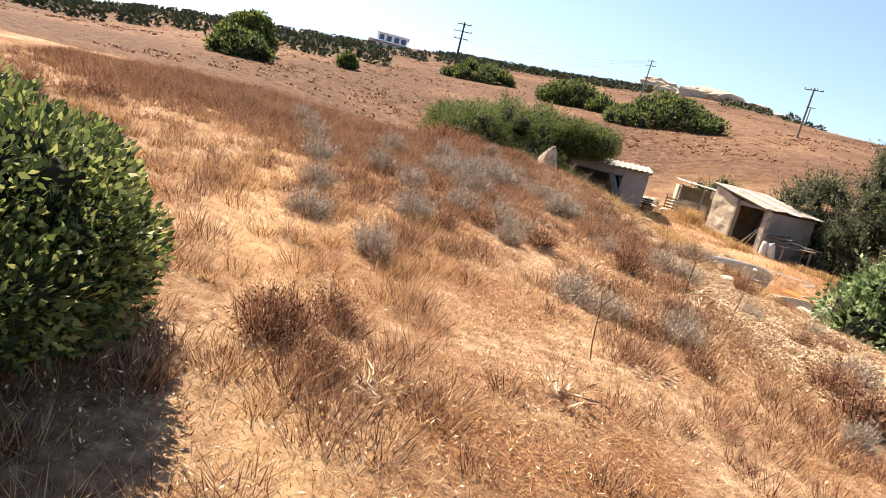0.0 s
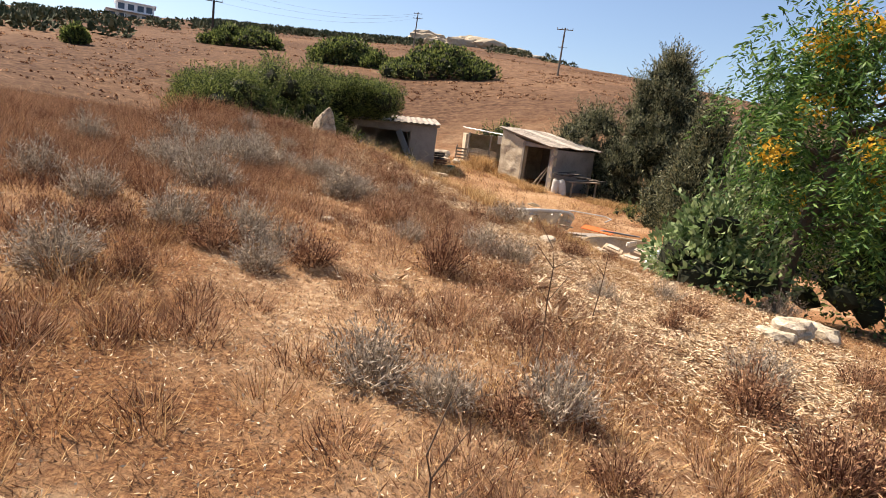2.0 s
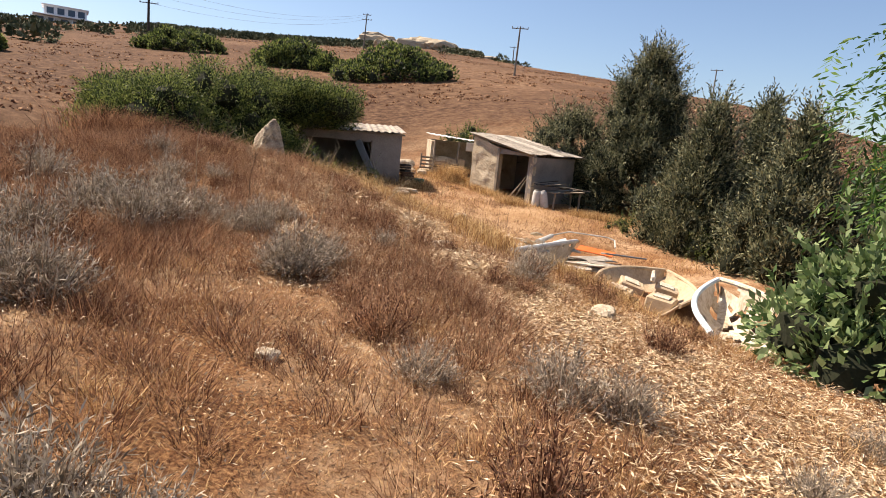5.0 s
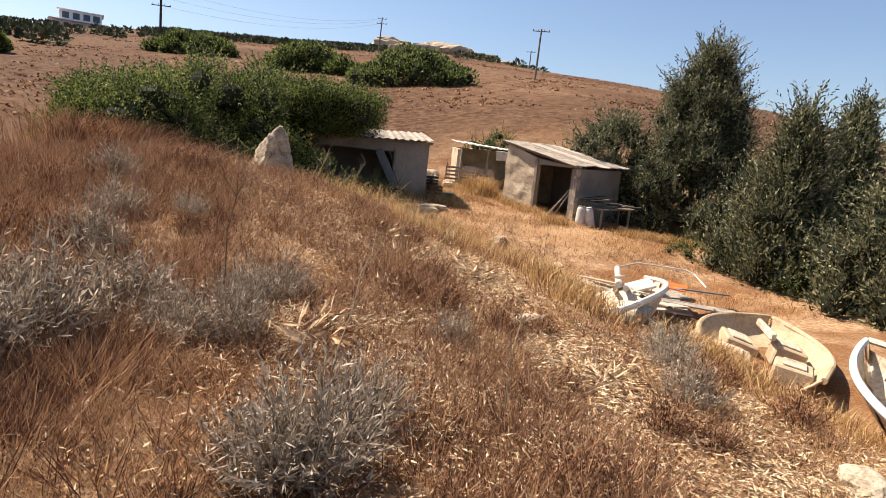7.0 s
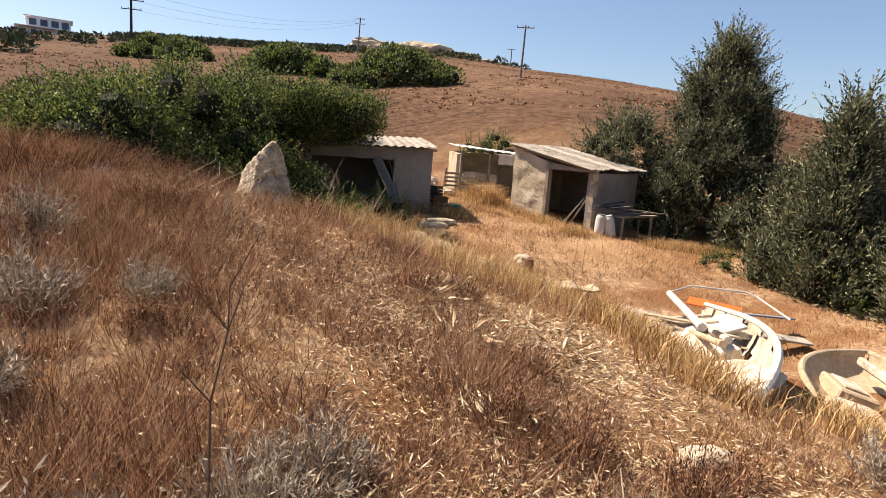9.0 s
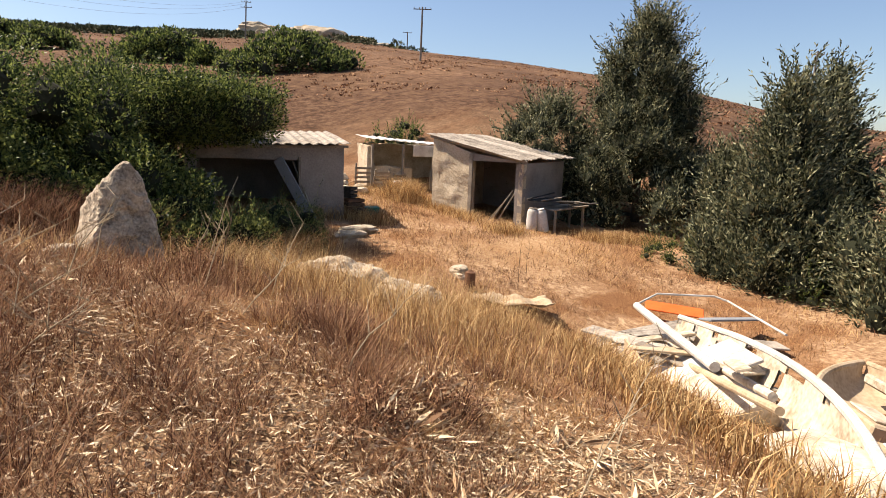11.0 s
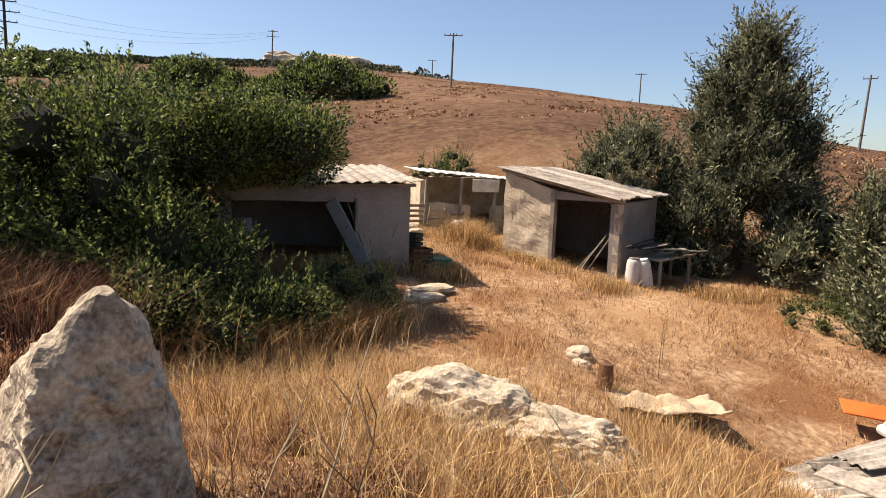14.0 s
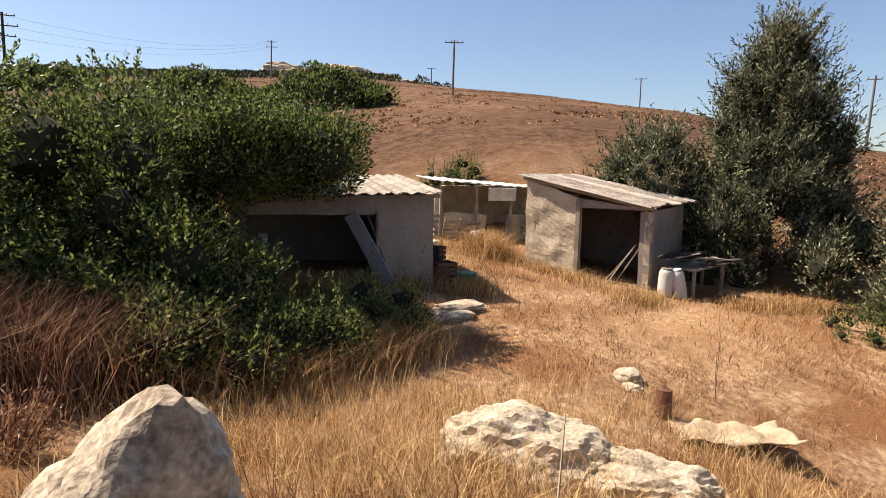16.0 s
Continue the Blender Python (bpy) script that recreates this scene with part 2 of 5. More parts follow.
def corrugated(corners, waves, amp=0.022, thick=0.012, along=8, ragged=0.03, seed=0):
    """A corrugated sheet over four corners a, b (one end), c, d (the other end); waves run from end to end."""
    a, b, c, d = [Vector(v) for v in corners]
    bm = bmesh.new()
    n = waves * 6
    up = (b - a).cross(d - a).normalized()
    if up.z < 0:
        up = -up
    rnd = random.Random(seed)
    skins = []
    jag = [(rnd.uniform(-ragged, ragged), rnd.uniform(-ragged, ragged)) for _ in range(n + 1)]
    for lift in (thick, 0.0):
        grid = []
        for i in range(n + 1):
            s = i / n
            row = []
            for j in range(along + 1):
                t = j / along
                if j == 0:
                    t += jag[i][0] / max((d - a).length, 0.1)
                if j == along:
                    t += jag[i][1] / max((d - a).length, 0.1)
                v = a.lerp(b, s).lerp(d.lerp(c, s), t)
                v = v + up * (lift + amp * math.sin(2 * math.pi * waves * s) + 0.02 * noise.noise(v * 1.1 + Vector((seed, 0, 0))))
                row.append(bm.verts.new(v))
            grid.append(row)
        skins.append(grid)
        for i in range(n):
            for j in range(along):
                bm.faces.new((grid[i][j], grid[i + 1][j], grid[i + 1][j + 1], grid[i][j + 1]))
    p, q = skins
    for i in range(n):
        for j in (0, along):
            bm.faces.new((p[i][j], p[i + 1][j], q[i + 1][j], q[i][j]))
    for j in range(along):
        for i in (0, n):
            bm.faces.new((p[i][j], p[i][j + 1], q[i][j + 1], q[i][j]))
    return bm


def rock(size, seed, sub=4, flat=0.0, rough=0.35):
    bm = bmesh.new()
    bmesh.ops.create_icosphere(bm, subdivisions=sub, radius=1)
    o = Vector((seed * 3.1, seed * 1.7, seed))
    for v in bm.verts:
        c = v.co.copy()
        k = 1 + rough * noise.noise(c * 0.9 + o) + 0.5 * rough * noise.noise(c * 2.3 + o) + 0.25 * rough * noise.noise(c * 5.5 + o) + 0.2 * rough * abs(noise.noise(c * 9 + o)) - 0.16 * rough * abs(noise.noise(c * 19 + o))
        m = max(abs(c.x), abs(c.y), abs(c.z))
        c = c.lerp(c / m, flat) * k
        v.co = Vector((c.x * size[0], c.y * size[1], c.z * size[2]))
    return bm


def cleft_rock(faces, seed, sub=5):
    """A split boulder: cleavage planes (normal, distance) with worn edges and pits."""
    bm = bmesh.new()
    bmesh.ops.create_icosphere(bm, subdivisions=sub, radius=1)
    planes = [(Vector(n).normalized(), d) for n, d in faces]
    o = Vector((seed * 3.1, seed * 1.7, seed))
    for v in bm.verts:
        u = v.co.normalized()
        k = sum((max(n.dot(u), 0.02) / d) ** 20 for n, d in planes) ** (-1 / 20)
        p = u * k
        k += 0.035 * noise.noise(p * 5 + o) + 0.022 * noise.noise(p * 12 + o) - 0.03 * abs(noise.noise(p * 9 - o)) + 0.012 * noise.noise(p * 34 + o) - 0.02 * max(0.0, noise.noise(p * 22 - o) - 0.25)
        v.co = u * k
    return bm


# ---- vegetation in numpy ----
rng = np.random.default_rng(7)


def blades(x, y, height, width, lean, bend=0.5, z=None, rs=None):
    """Thin bent blades: five corners and three triangles each."""
    rs = rs or rng
    n = len(x)
    z = ground_z(x, y) - 0.01 if z is None else z
    a, b = rs.uniform(0, 2 * np.pi, n), rs.uniform(0, 2 * np.pi, n)
    base = np.stack([x, y, z], -1)
    side = np.stack([np.cos(a), np.sin(a), 0 * a], -1) * (width * 0.5)[:, None]
    tilt = np.stack([np.cos(b), np.sin(b), 0 * b], -1)
    up = np.array([0, 0, 1.0])
    mid = base + tilt * (lean * height * 0.45)[:, None] + up * (height * 0.55)[:, None]
    tip = base + tilt * (lean * height * (1 + bend))[:, None] + up * (height * (1 - 0.25 * lean))[:, None]
    v = np.stack([base - side, base + side, mid + side * 0.75, mid - side * 0.75, tip], 1).reshape(-1, 3)
    i = 5 * np.arange(n)[:, None]
    f = np.concatenate([i + [0, 1, 2], i + [0, 2, 3], i + [3, 2, 4]])
    return v, f


def slivers(x, y, z, height, width, lean, way=None):
    """The finest straw: one slim triangle each."""
    n = len(x)
    a = rng.uniform(0, 2 * np.pi, n)
    b = rng.uniform(0, 2 * np.pi, n) if way is None else way
    base = np.stack([x, y, z], -1)
    side = np.stack([np.cos(a), np.sin(a), 0 * a], -1) * (width * 0.5)[:, None]
    tip = base + np.stack([np.cos(b) * lean * height, np.sin(b) * lean * height, height], -1)
    return np.stack([base - side, base + side, tip], 1).reshape(-1, 3), 3 * np.arange(n)[:, None] + np.array([0, 1, 2])


def merge(pieces):
    vs, fs, o = [], [], 0
    for v, f in pieces:
        vs.append(v)
        fs.append(f + o)
        o += len(v)
    return np.concatenate(vs), np.concatenate(fs)


def fbm(x, y, s, seed=0.0):
    """Cheap smooth patchiness in -1..1."""
    q = 0
    for k, w in ((1.0, 0.5), (2.1, 0.3), (4.3, 0.2)):
        q = q + w * np.sin(k * x / s + 1.3 * seed + 1.7 * np.sin(k * y / s * 0.8 + seed)) * np.cos(k * y / s - 0.7 * seed + 1.3 * np.sin(k * x / s * 0.9))
    return q


def leaf_cards(pos, axis, length, width, rs):
    """Leaves as folded diamonds: pos n x 3, axis n x 3 (the way they point)."""
    n = len(pos)
    axis = axis / np.linalg.norm(axis, axis=1, keepdims=True)
    r = rs.normal(size=(n, 3))
    side = np.cross(axis, r)
    side /= np.linalg.norm(side, axis=1, keepdims=True) + 1e-6
    fold = np.cross(axis, side)
    L, W = length[:, None], width[:, None]
    v = np.stack([pos, pos + axis * L * 0.45 + side * W * 0.5 + fold * W * 0.15, pos + axis * L, pos + axis * L * 0.45 - side * W * 0.5 + fold * W * 0.15], 1).reshape(-1, 3)
    f = 4 * np.arange(n)[:, None] + np.array([0, 1, 2, 3])
    return v, f


def unit(rs, n):
    d = rs.normal(size=(n, 3))
    return d / np.linalg.norm(d, axis=1, keepdims=True)


def crown(centres, radii, per, length, width, seed, up=0.3, shell=0.55, squash=0.8):
    """Leaves round clump centres, pointing outwards and upwards."""
    rs = np.random.default_rng(seed)
    out = []
    for c, r in zip(centres, radii):
        n = int(per * r * r)
        d = unit(rs, n)
        k = shell + (1 - shell) * rs.uniform(0, 1, n) ** 0.6
        p = np.asarray(c) + d * (r * k)[:, None] * np.array([1, 1, squash])
        ax = d + np.array([0, 0, up]) + 0.5 * rs.normal(size=(n, 3))
        out.append(leaf_cards(p, ax, length * rs.uniform(0.6, 1.3, n), width * rs.uniform(0.6, 1.3, n), rs))
    return merge(out)


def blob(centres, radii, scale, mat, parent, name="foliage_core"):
    """Near-black hulls painting the shade inside a dense crown, lumpy and joined into one mesh."""
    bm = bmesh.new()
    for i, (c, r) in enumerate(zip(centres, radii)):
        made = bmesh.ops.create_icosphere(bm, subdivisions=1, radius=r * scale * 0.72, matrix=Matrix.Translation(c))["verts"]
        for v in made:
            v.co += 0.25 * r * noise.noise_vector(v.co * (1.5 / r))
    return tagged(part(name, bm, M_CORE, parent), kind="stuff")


# ---- the ground ----
def build_ground():
    ring = [0.0, 0.003, 0.08, 0.16] + [0.25 * 1.036**i for i in range(250)]
    ring = np.array([r for r in ring if r < 1600] + [4000.0])
    sides = 320
    a = np.linspace(0, 2 * np.pi, sides, endpoint=False)
    R, A = np.meshgrid(ring[1:], a, indexing="ij")
    x, y = 7 + R * np.sin(A), 15 + R * np.cos(A)
    z = np.where(R < 900, ground_z(x, y), -90.0)
    z = np.maximum(z, -90.0)
    v = np.concatenate([[[7, 15, gz(7, 15)]], np.stack([x, y, z], -1).reshape(-1, 3)])
    n = len(ring) - 1
    i, j = np.meshgrid(np.arange(n - 1), np.arange(sides), indexing="ij")
    i, j = i.ravel(), j.ravel()
    k = (j + 1) % sides
    f = np.stack([1 + i * sides + j, 1 + i * sides + k, 1 + (i + 1) * sides + k, 1 + (i + 1) * sides + j], -1)
    ob = np_object("ground", v, f[:, ::-1], ground_material(), None, True)
    worn = ob.data.attributes.new("worn", "FLOAT", "POINT")
    line = np.interp(v[:, 1], (1.5, 2.5, 4.0, 4.9, 6.0, 9.0, 12.0), (2.9, 2.6, 2.05, 1.4, 1.0, 0.6, -0.6))
    spur = np.interp(v[:, 1], (4.6, 5.4, 6.6, 8.0), (1.6, 1.9, 2.4, 2.3))
    band = np.exp(-((v[:, 0] - line) / 0.22) ** 2) * (v[:, 1] > 1) * (v[:, 1] < 12) + 0.8 * np.exp(-((v[:, 0] - spur) / 0.18) ** 2) * (v[:, 1] > 4.6) * (v[:, 1] < 8)
    yard = 0.4 * np.exp(-(((v[:, 0] - 14.6) / 2.6) ** 2 + ((v[:, 1] - 25.6) / 1.6) ** 2) ** 2)
    worn.data.foreach_set("value", np.clip(band + yard, 0, 1).astype(np.float32))
    tagged(ob, "dry sandy hillside with straw and brown weeds", "ground", "", "structure")


def ground_material():
    m = bpy.data.materials.new("dry_hillside")
    m.use_nodes = True
    n, l = m.node_tree.nodes, m.node_tree.links
    bsdf = n["Principled BSDF"]
    bsdf.inputs["Roughness"].default_value = 0.95
    bsdf.inputs["Specular IOR Level"].default_value = 0.1
    pos = n.new("ShaderNodeNewGeometry").outputs["Position"]

    def tex(scale, detail, rough=0.55):
        t = n.new("ShaderNodeTexNoise")
        t.inputs["Scale"].default_value, t.inputs["Detail"].default_value, t.inputs["Roughness"].default_value = scale, detail, rough
        l.new(pos, t.inputs["Vector"])
        return t.outputs[0]

    def ramp(value, stops):
        r = n.new("ShaderNodeValToRGB")
        e = r.color_ramp.elements
        e[0].position, e[1].position = stops[0][0], stops[-1][0]
        for p, _ in stops[1:-1]:
            e.new(p)
        for el, (_, c) in zip(sorted(e, key=lambda q: q.position), stops):
            el.color = (*c, 1)
        l.new(value, r.inputs[0])
        return r.outputs[0]

    def mixed(fac, a, b):
        x = n.new("ShaderNodeMix")
        x.data_type = "RGBA"
        l.new(fac, x.inputs[0])
        l.new(a, x.inputs[6])
        l.new(b, x.inputs[7])
        return x.outputs[2]

    soil = ramp(tex(9, 9, 0.7), [(0.34, (0.183, 0.096, 0.052)), (0.5, (0.400, 0.248, 0.139)), (0.64, (0.592, 0.418, 0.252))])
    thatch = ramp(tex(45, 8, 0.75), [(0.36, (0.061, 0.026, 0.014)), (0.5, (0.235, 0.111, 0.050)), (0.64, (0.452, 0.252, 0.113))])
    patch = ramp(tex(0.55, 6, 0.6), [(0.42, (0, 0, 0)), (0.58, (1, 1, 1))])
    near = mixed(patch, soil, thatch)
    far_a = ramp(tex(1.6, 12, 0.8), [(0.38, (0.033, 0.016, 0.009)), (0.5, (0.092, 0.049, 0.027)), (0.64, (0.185, 0.110, 0.063))])
    far_b = ramp(tex(1.1, 12, 0.8), [(0.38, (0.057, 0.026, 0.014)), (0.5, (0.145, 0.081, 0.044)), (0.64, (0.264, 0.167, 0.101))])
    far = mixed(ramp(tex(0.035, 5, 0.55), [(0.45, (0, 0, 0)), (0.60, (1, 1, 1))]), far_a, far_b)
    dist = n.new("ShaderNodeVectorMath")
    dist.operation = "DISTANCE"
    l.new(pos, dist.inputs[0])
    dist.inputs[1].default_value = (9, 18, 0)
    rng_map = n.new("ShaderNodeMapRange")
    rng_map.inputs[1].default_value, rng_map.inputs[2].default_value = 15, 32
    l.new(dist.outputs["Value"], rng_map.inputs[0])
    colour = mixed(rng_map.outputs[0], near, far)
    pale = ramp(tex(14, 8, 0.7), [(0.34, (0.306, 0.170, 0.081)), (0.5, (0.493, 0.306, 0.153)), (0.66, (0.595, 0.408, 0.230))])
    attr = n.new("ShaderNodeAttribute")
    attr.attribute_name = "worn"
    colour = mixed(attr.outputs["Fac"], colour, pale)
    l.new(colour, bsdf.inputs["Base Color"])
    bump = n.new("ShaderNodeBump")
    bump.inputs["Strength"].default_value, bump.inputs["Distance"].default_value = 1.0, 0.04
    l.new(tex(22, 9, 0.75), bump.inputs["Height"])
    l.new(bump.outputs[0], bsdf.inputs["Normal"])
    return m


build_ground()


# ---- sheds ----
def roof_sheets(shed, fa, fb, bb, ba, count, seed):
    """Overlapping sheets from side a to side b; fa, fb front corners, ba, bb back corners."""
    fa, fb, ba, bb = [Vector(v) for v in (fa, fb, ba, bb)]
    for i in range(count):
        s, t = i / count - 0.012, (i + 1) / count + 0.02
        lift = Vector((0, 0, 0.014 * (i % 2)))
        c = [fa.lerp(ba, s) + lift, fa.lerp(ba, t) + lift, fb.lerp(bb, t) + lift, fb.lerp(bb, s) + lift]
        part("roof_sheet", corrugated(c, 5, 0.02, 0.012, 10, 0.05, seed + i), M_SHEET, shed)


def build_shed_a():
    shed = thing("shed", (0, 0, 0), "low plastered stone shed with open doorway and corrugated roof", "shed", "old animal sheds")
    f0, f1, b0, b1 = (15.92, 28.22), (14.42, 31.05), (18.78, 29.75), (17.28, 32.55)
    d = Vector((f1[0] - f0[0], f1[1] - f0[1]))
    inn = (0.88, 0.47)

    def along(s):
        return (f0[0] + d.x * s, f0[1] + d.y * s)

    part("front_wall", wall(along(0.56), along(1.0), -0.7, 1.86, 2.28, 0.3, inn, 0.035, 0.09), M_PLASTER, shed, "rough cream plaster over stone")
    part("front_wall", wall(along(0.045), along(0.56), 1.62, 1.66, 1.86, 0.24, inn, 0.01), M_CEMENT, shed, "grey concrete lintel")
    part("door_post", wall(along(0.0), along(0.045), -0.7, 1.58, 1.62, 0.22, inn, 0.012), M_PLASTER, shed, "pale leaning door post")
    part("jamb", beam((*along(0.56), -0.4), (*along(0.555), 1.84), 0.07, 0.12), M_WOOD, shed)
    part("side_wall", wall(f0, b0, -0.9, 1.6, 1.66, 0.25, (-0.47, 0.88), 0.012), M_CEMENT, shed, "smooth grey-pink rendered side wall")
    part("back_wall", wall(b0, b1, -0.9, 1.66, 2.3, 0.25, (-0.88, -0.47), 0.012), M_CEMENT, shed)
    part("end_wall", wall(f1, b1, -0.5, 2.28, 2.3, 0.25, (0.47, -0.88), 0.02), M_PLASTER, shed)
    part("roof_beam", beam((*along(-0.03), 1.64), (*along(1.03), 2.33), 0.1, 0.08), M_WOOD, shed)
    roof_sheets(shed, (f0[0] - 0.22, f0[1] - 0.16, 1.70), (f1[0] - 0.16, f1[1] + 0.12, 2.40), (b1[0] + 0.2, b1[1] + 0.12, 2.44), (b0[0] + 0.28, b0[1] - 0.2, 1.77), 5, 3)
    # what leans and lies in the doorway
    for i, (s, l, w) in enumerate(((0.13, 1.0, 0.09), (0.17, 0.85, 0.07), (0.10, 1.15, 0.06))):
        p = along(s)
        z = gz(*p)
        plank = part("plank", beam((p[0] - 0.35 + 0.06 * i, p[1] + 0.42, z + 0.02), (p[0] + 0.12, p[1] - 0.08 * i, z + l), w, 0.025), M_WOOD)
        tagged(plank, "weathered plank leaning in the shed doorway", "plank", "planks in the doorway")


def build_shed_b():
    shed = thing("shed", (0, 0, 0), "grey cement shed half buried under a green bush", "shed", "old animal sheds")
    f0, f1 = Vector((10.52, 28.75)), Vector((6.8, 29.55))
    back = Vector((0.55, 3.0))
    d = f1 - f0

    def along(s):
        return (f0.x + d.x * s, f0.y + d.y * s)

    inn = (0.2, 0.98)
    part("front_wall", wall(along(0), along(0.29), -0.6, 1.92, 1.90, 0.25, inn, 0.012), M_CEMENT, shed, "bare grey cement pier")
    part("lintel", wall(along(0.29), along(1.0), 1.58, 1.90, 1.80, 0.25, inn, 0.012), M_CEMENT, shed)
    part("front_wall", wall(along(0.93), along(1.0), -0.3, 1.6, 1.6, 0.25, inn, 0.012), M_CEMENT, shed)
    part("jamb", beam((*along(0.295), -0.3), (*along(0.295), 1.66), 0.06, 0.1), M_WOOD, shed)
    part("side_wall", wall(along(0), (f0 + back)[:], -0.6, 1.92, 2.22, 0.25, (-0.97, 0.2), 0.012), M_CEMENT, shed)
    part("side_wall", wall(along(1), (f1 + back)[:], -0.6, 1.84, 2.2, 0.25, (0.97, -0.2), 0.012), M_CEMENT, shed)
    part("back_wall", wall((f0 + back)[:], (f1 + back)[:], -0.6, 2.22, 2.1, 0.25, (-0.2, -0.98), 0.012), M_CEMENT, shed)
    q0, q1 = f0 + back * 1.1, f1 + back * 1.1
    for i in range(5):
        s, t = i / 5 - 0.03, (i + 1) / 5 + 0.02
        a, b = Vector((*along(s), 2.02 - 0.12 * s)), Vector((*along(t), 2.02 - 0.12 * t))
        a.y -= 0.2
        b.y -= 0.2
        c, e = Vector((*(q0.lerp(q1, t)), 2.34 - 0.1 * t)), Vector((*(q0.lerp(q1, s)), 2.34 - 0.1 * s))
        part("roof_sheet", corrugated([a, b, c, e], 4, 0.02, 0.014, 8, 0.06, 20 + i), M_SHEET, shed)
    part("roof_beam", beam((*along(-0.03), 1.95), (*along(1.0), 1.85), 0.1, 0.07), M_WOOD, shed)
    p = along(0.44)
    board = part("board", beam((p[0] + 0.72, p[1] - 0.55, gz(p[0] + 0.6, p[1] - 0.5) - 0.02), (p[0] + 0.02, p[1] - 0.06, 1.6), 0.30, 0.03, spin=75), M_BLUEWOOD)
    tagged(board, "blue-grey board leaning in the dark doorway", "board", "boards in the doorway")
    board = part("board", beam((p[0] + 0.86, p[1] - 0.35, gz(p[0] + 0.8, p[1] - 0.3)), (p[0] + 0.45, p[1] + 0.12, 1.55), 0.14, 0.03, spin=20), M_WOOD)
    tagged(board, "weathered board leaning in the dark doorway", "board", "boards in the doorway")
    p = along(0.86)
    stake = part("stake", beam((p[0], p[1] - 0.2, gz(p[0], p[1])), (p[0] + 0.02, p[1] - 0.1, 1.25), 0.16, 0.03), M_BLUEWOOD)
    tagged(stake, "pale upright board at the shed opening", "board")


def build_shed_c():
    shed = thing("shed", (0, 0, 0), "small lean-to pen with a whitened tin roof", "shed", "old animal sheds")
    a, b = Vector((13.95, 35.37)), Vector((18.15, 34.5))
    back = Vector((0.6, 2.4))
    u = (b - a)
    part("back_wall", wall((a + back)[:], (b + back)[:], 0.1, 2.0, 2.0, 0.2, (-0.2, -0.97), 0.04), M_PLASTER, shed)
    part("side_wall", wall(a[:], (a + back)[:], 0.1, 1.9, 1.98, 0.2, (0.97, -0.2), 0.05), M_PLASTER, shed)
    part("front_wall", wall((a + u * 0.05)[:], (a + u * 0.42)[:], 0.1, 1.2, 1.1, 0.2, (0.2, 0.97), 0.07), M_PLASTER, shed)
    part("front_wall", wall((a + u * 0.6)[:], (a + u * 1.0)[:], 0.1, 1.1, 1.1, 0.2, (0.2, 0.97), 0.05), M_PLASTER, shed)
    for i in range(4):
        s, t = i / 4 - 0.02, (i + 1) / 4 + 0.02
        f, g = a + u * s, a + u * t
        z = lambda k: 2.20 - 0.28 * k
        c = [(f.x, f.y - 0.25, z(s)), (g.x, g.y - 0.25, z(t)), (g.x + back.x, g.y + back.y, z(t) + 0.12), (f.x + back.x, f.y + back.y, z(s) + 0.12)]
        part("roof_sheet", corrugated(c, 4, 0.018, 0.014, 6, 0.06, 40 + i), M_WHITE if i < 3 else M_SHEET, shed, "whitened roof sheet")
    for i in range(3):
        p = a + u * (0.03 + 0.28 * i)
        part("post", beam((p.x, p.y - 0.15, 0.2), (p.x + 0.03, p.y - 0.15, 2.0), 0.08, 0.08), M_WOOD, shed)
    p = a + u * 0.5
    part("hatch", box((0.95, 0.05, 0.42), pose(p.x, p.y - 0.3, 1.78, 8, 0, -12), 0.01), M_WHITE, shed, "white-painted hatch hanging under the eave")
    # loose pallets and stones before it
    for k, (dx, dy, lean, sc) in enumerate(((-0.15, -0.35, 12, 1.0), (0.35, -0.75, 30, 0.8), (1.0, -0.8, 40, 0.7))):
        px, py = a.x + dx, a.y + dy
        pal = thing("pallet", (px, py, gz(px, py)), "broken pale wooden pallet propped up", "pallet", "broken pallets", -8 + 6 * k)
        for j in range(5):
            part("slat", box((0.8 * sc, 0.02, 0.09), pose(0, -0.12 * j * math.sin(radians(lean)) * 1.0 + 0.3, 0.08 + 0.17 * j * sc, lean, 0, 0)), M_WOOD, pal)
        for sx in (-0.34, 0.34):
            part("runner", beam((sx * sc, 0.34, 0.0), (sx * sc, 0.34 - 0.55 * math.sin(radians(lean)), 0.95 * sc), 0.06, 0.05), M_WOOD, pal)
    for k in range(16):
        px, py = 12.5 + rng.uniform(-0.8, 1.1), 34.6 + rng.uniform(-1.0, 0.9)
        r = 0.10 + 0.16 * rng.random()
        st = part("stone", rock((r * 1.3, r, r * 0.8), k + 3.3, 2, 0.4), M_ROCK)
        st.location = (px, py, gz(px, py) + r * 0.5 + (0.25 if k < 6 else 0))
        tagged(st, "loose pale field stone", "stone", "stones by the pen")


build_shed_a()
build_shed_b()
build_shed_c()


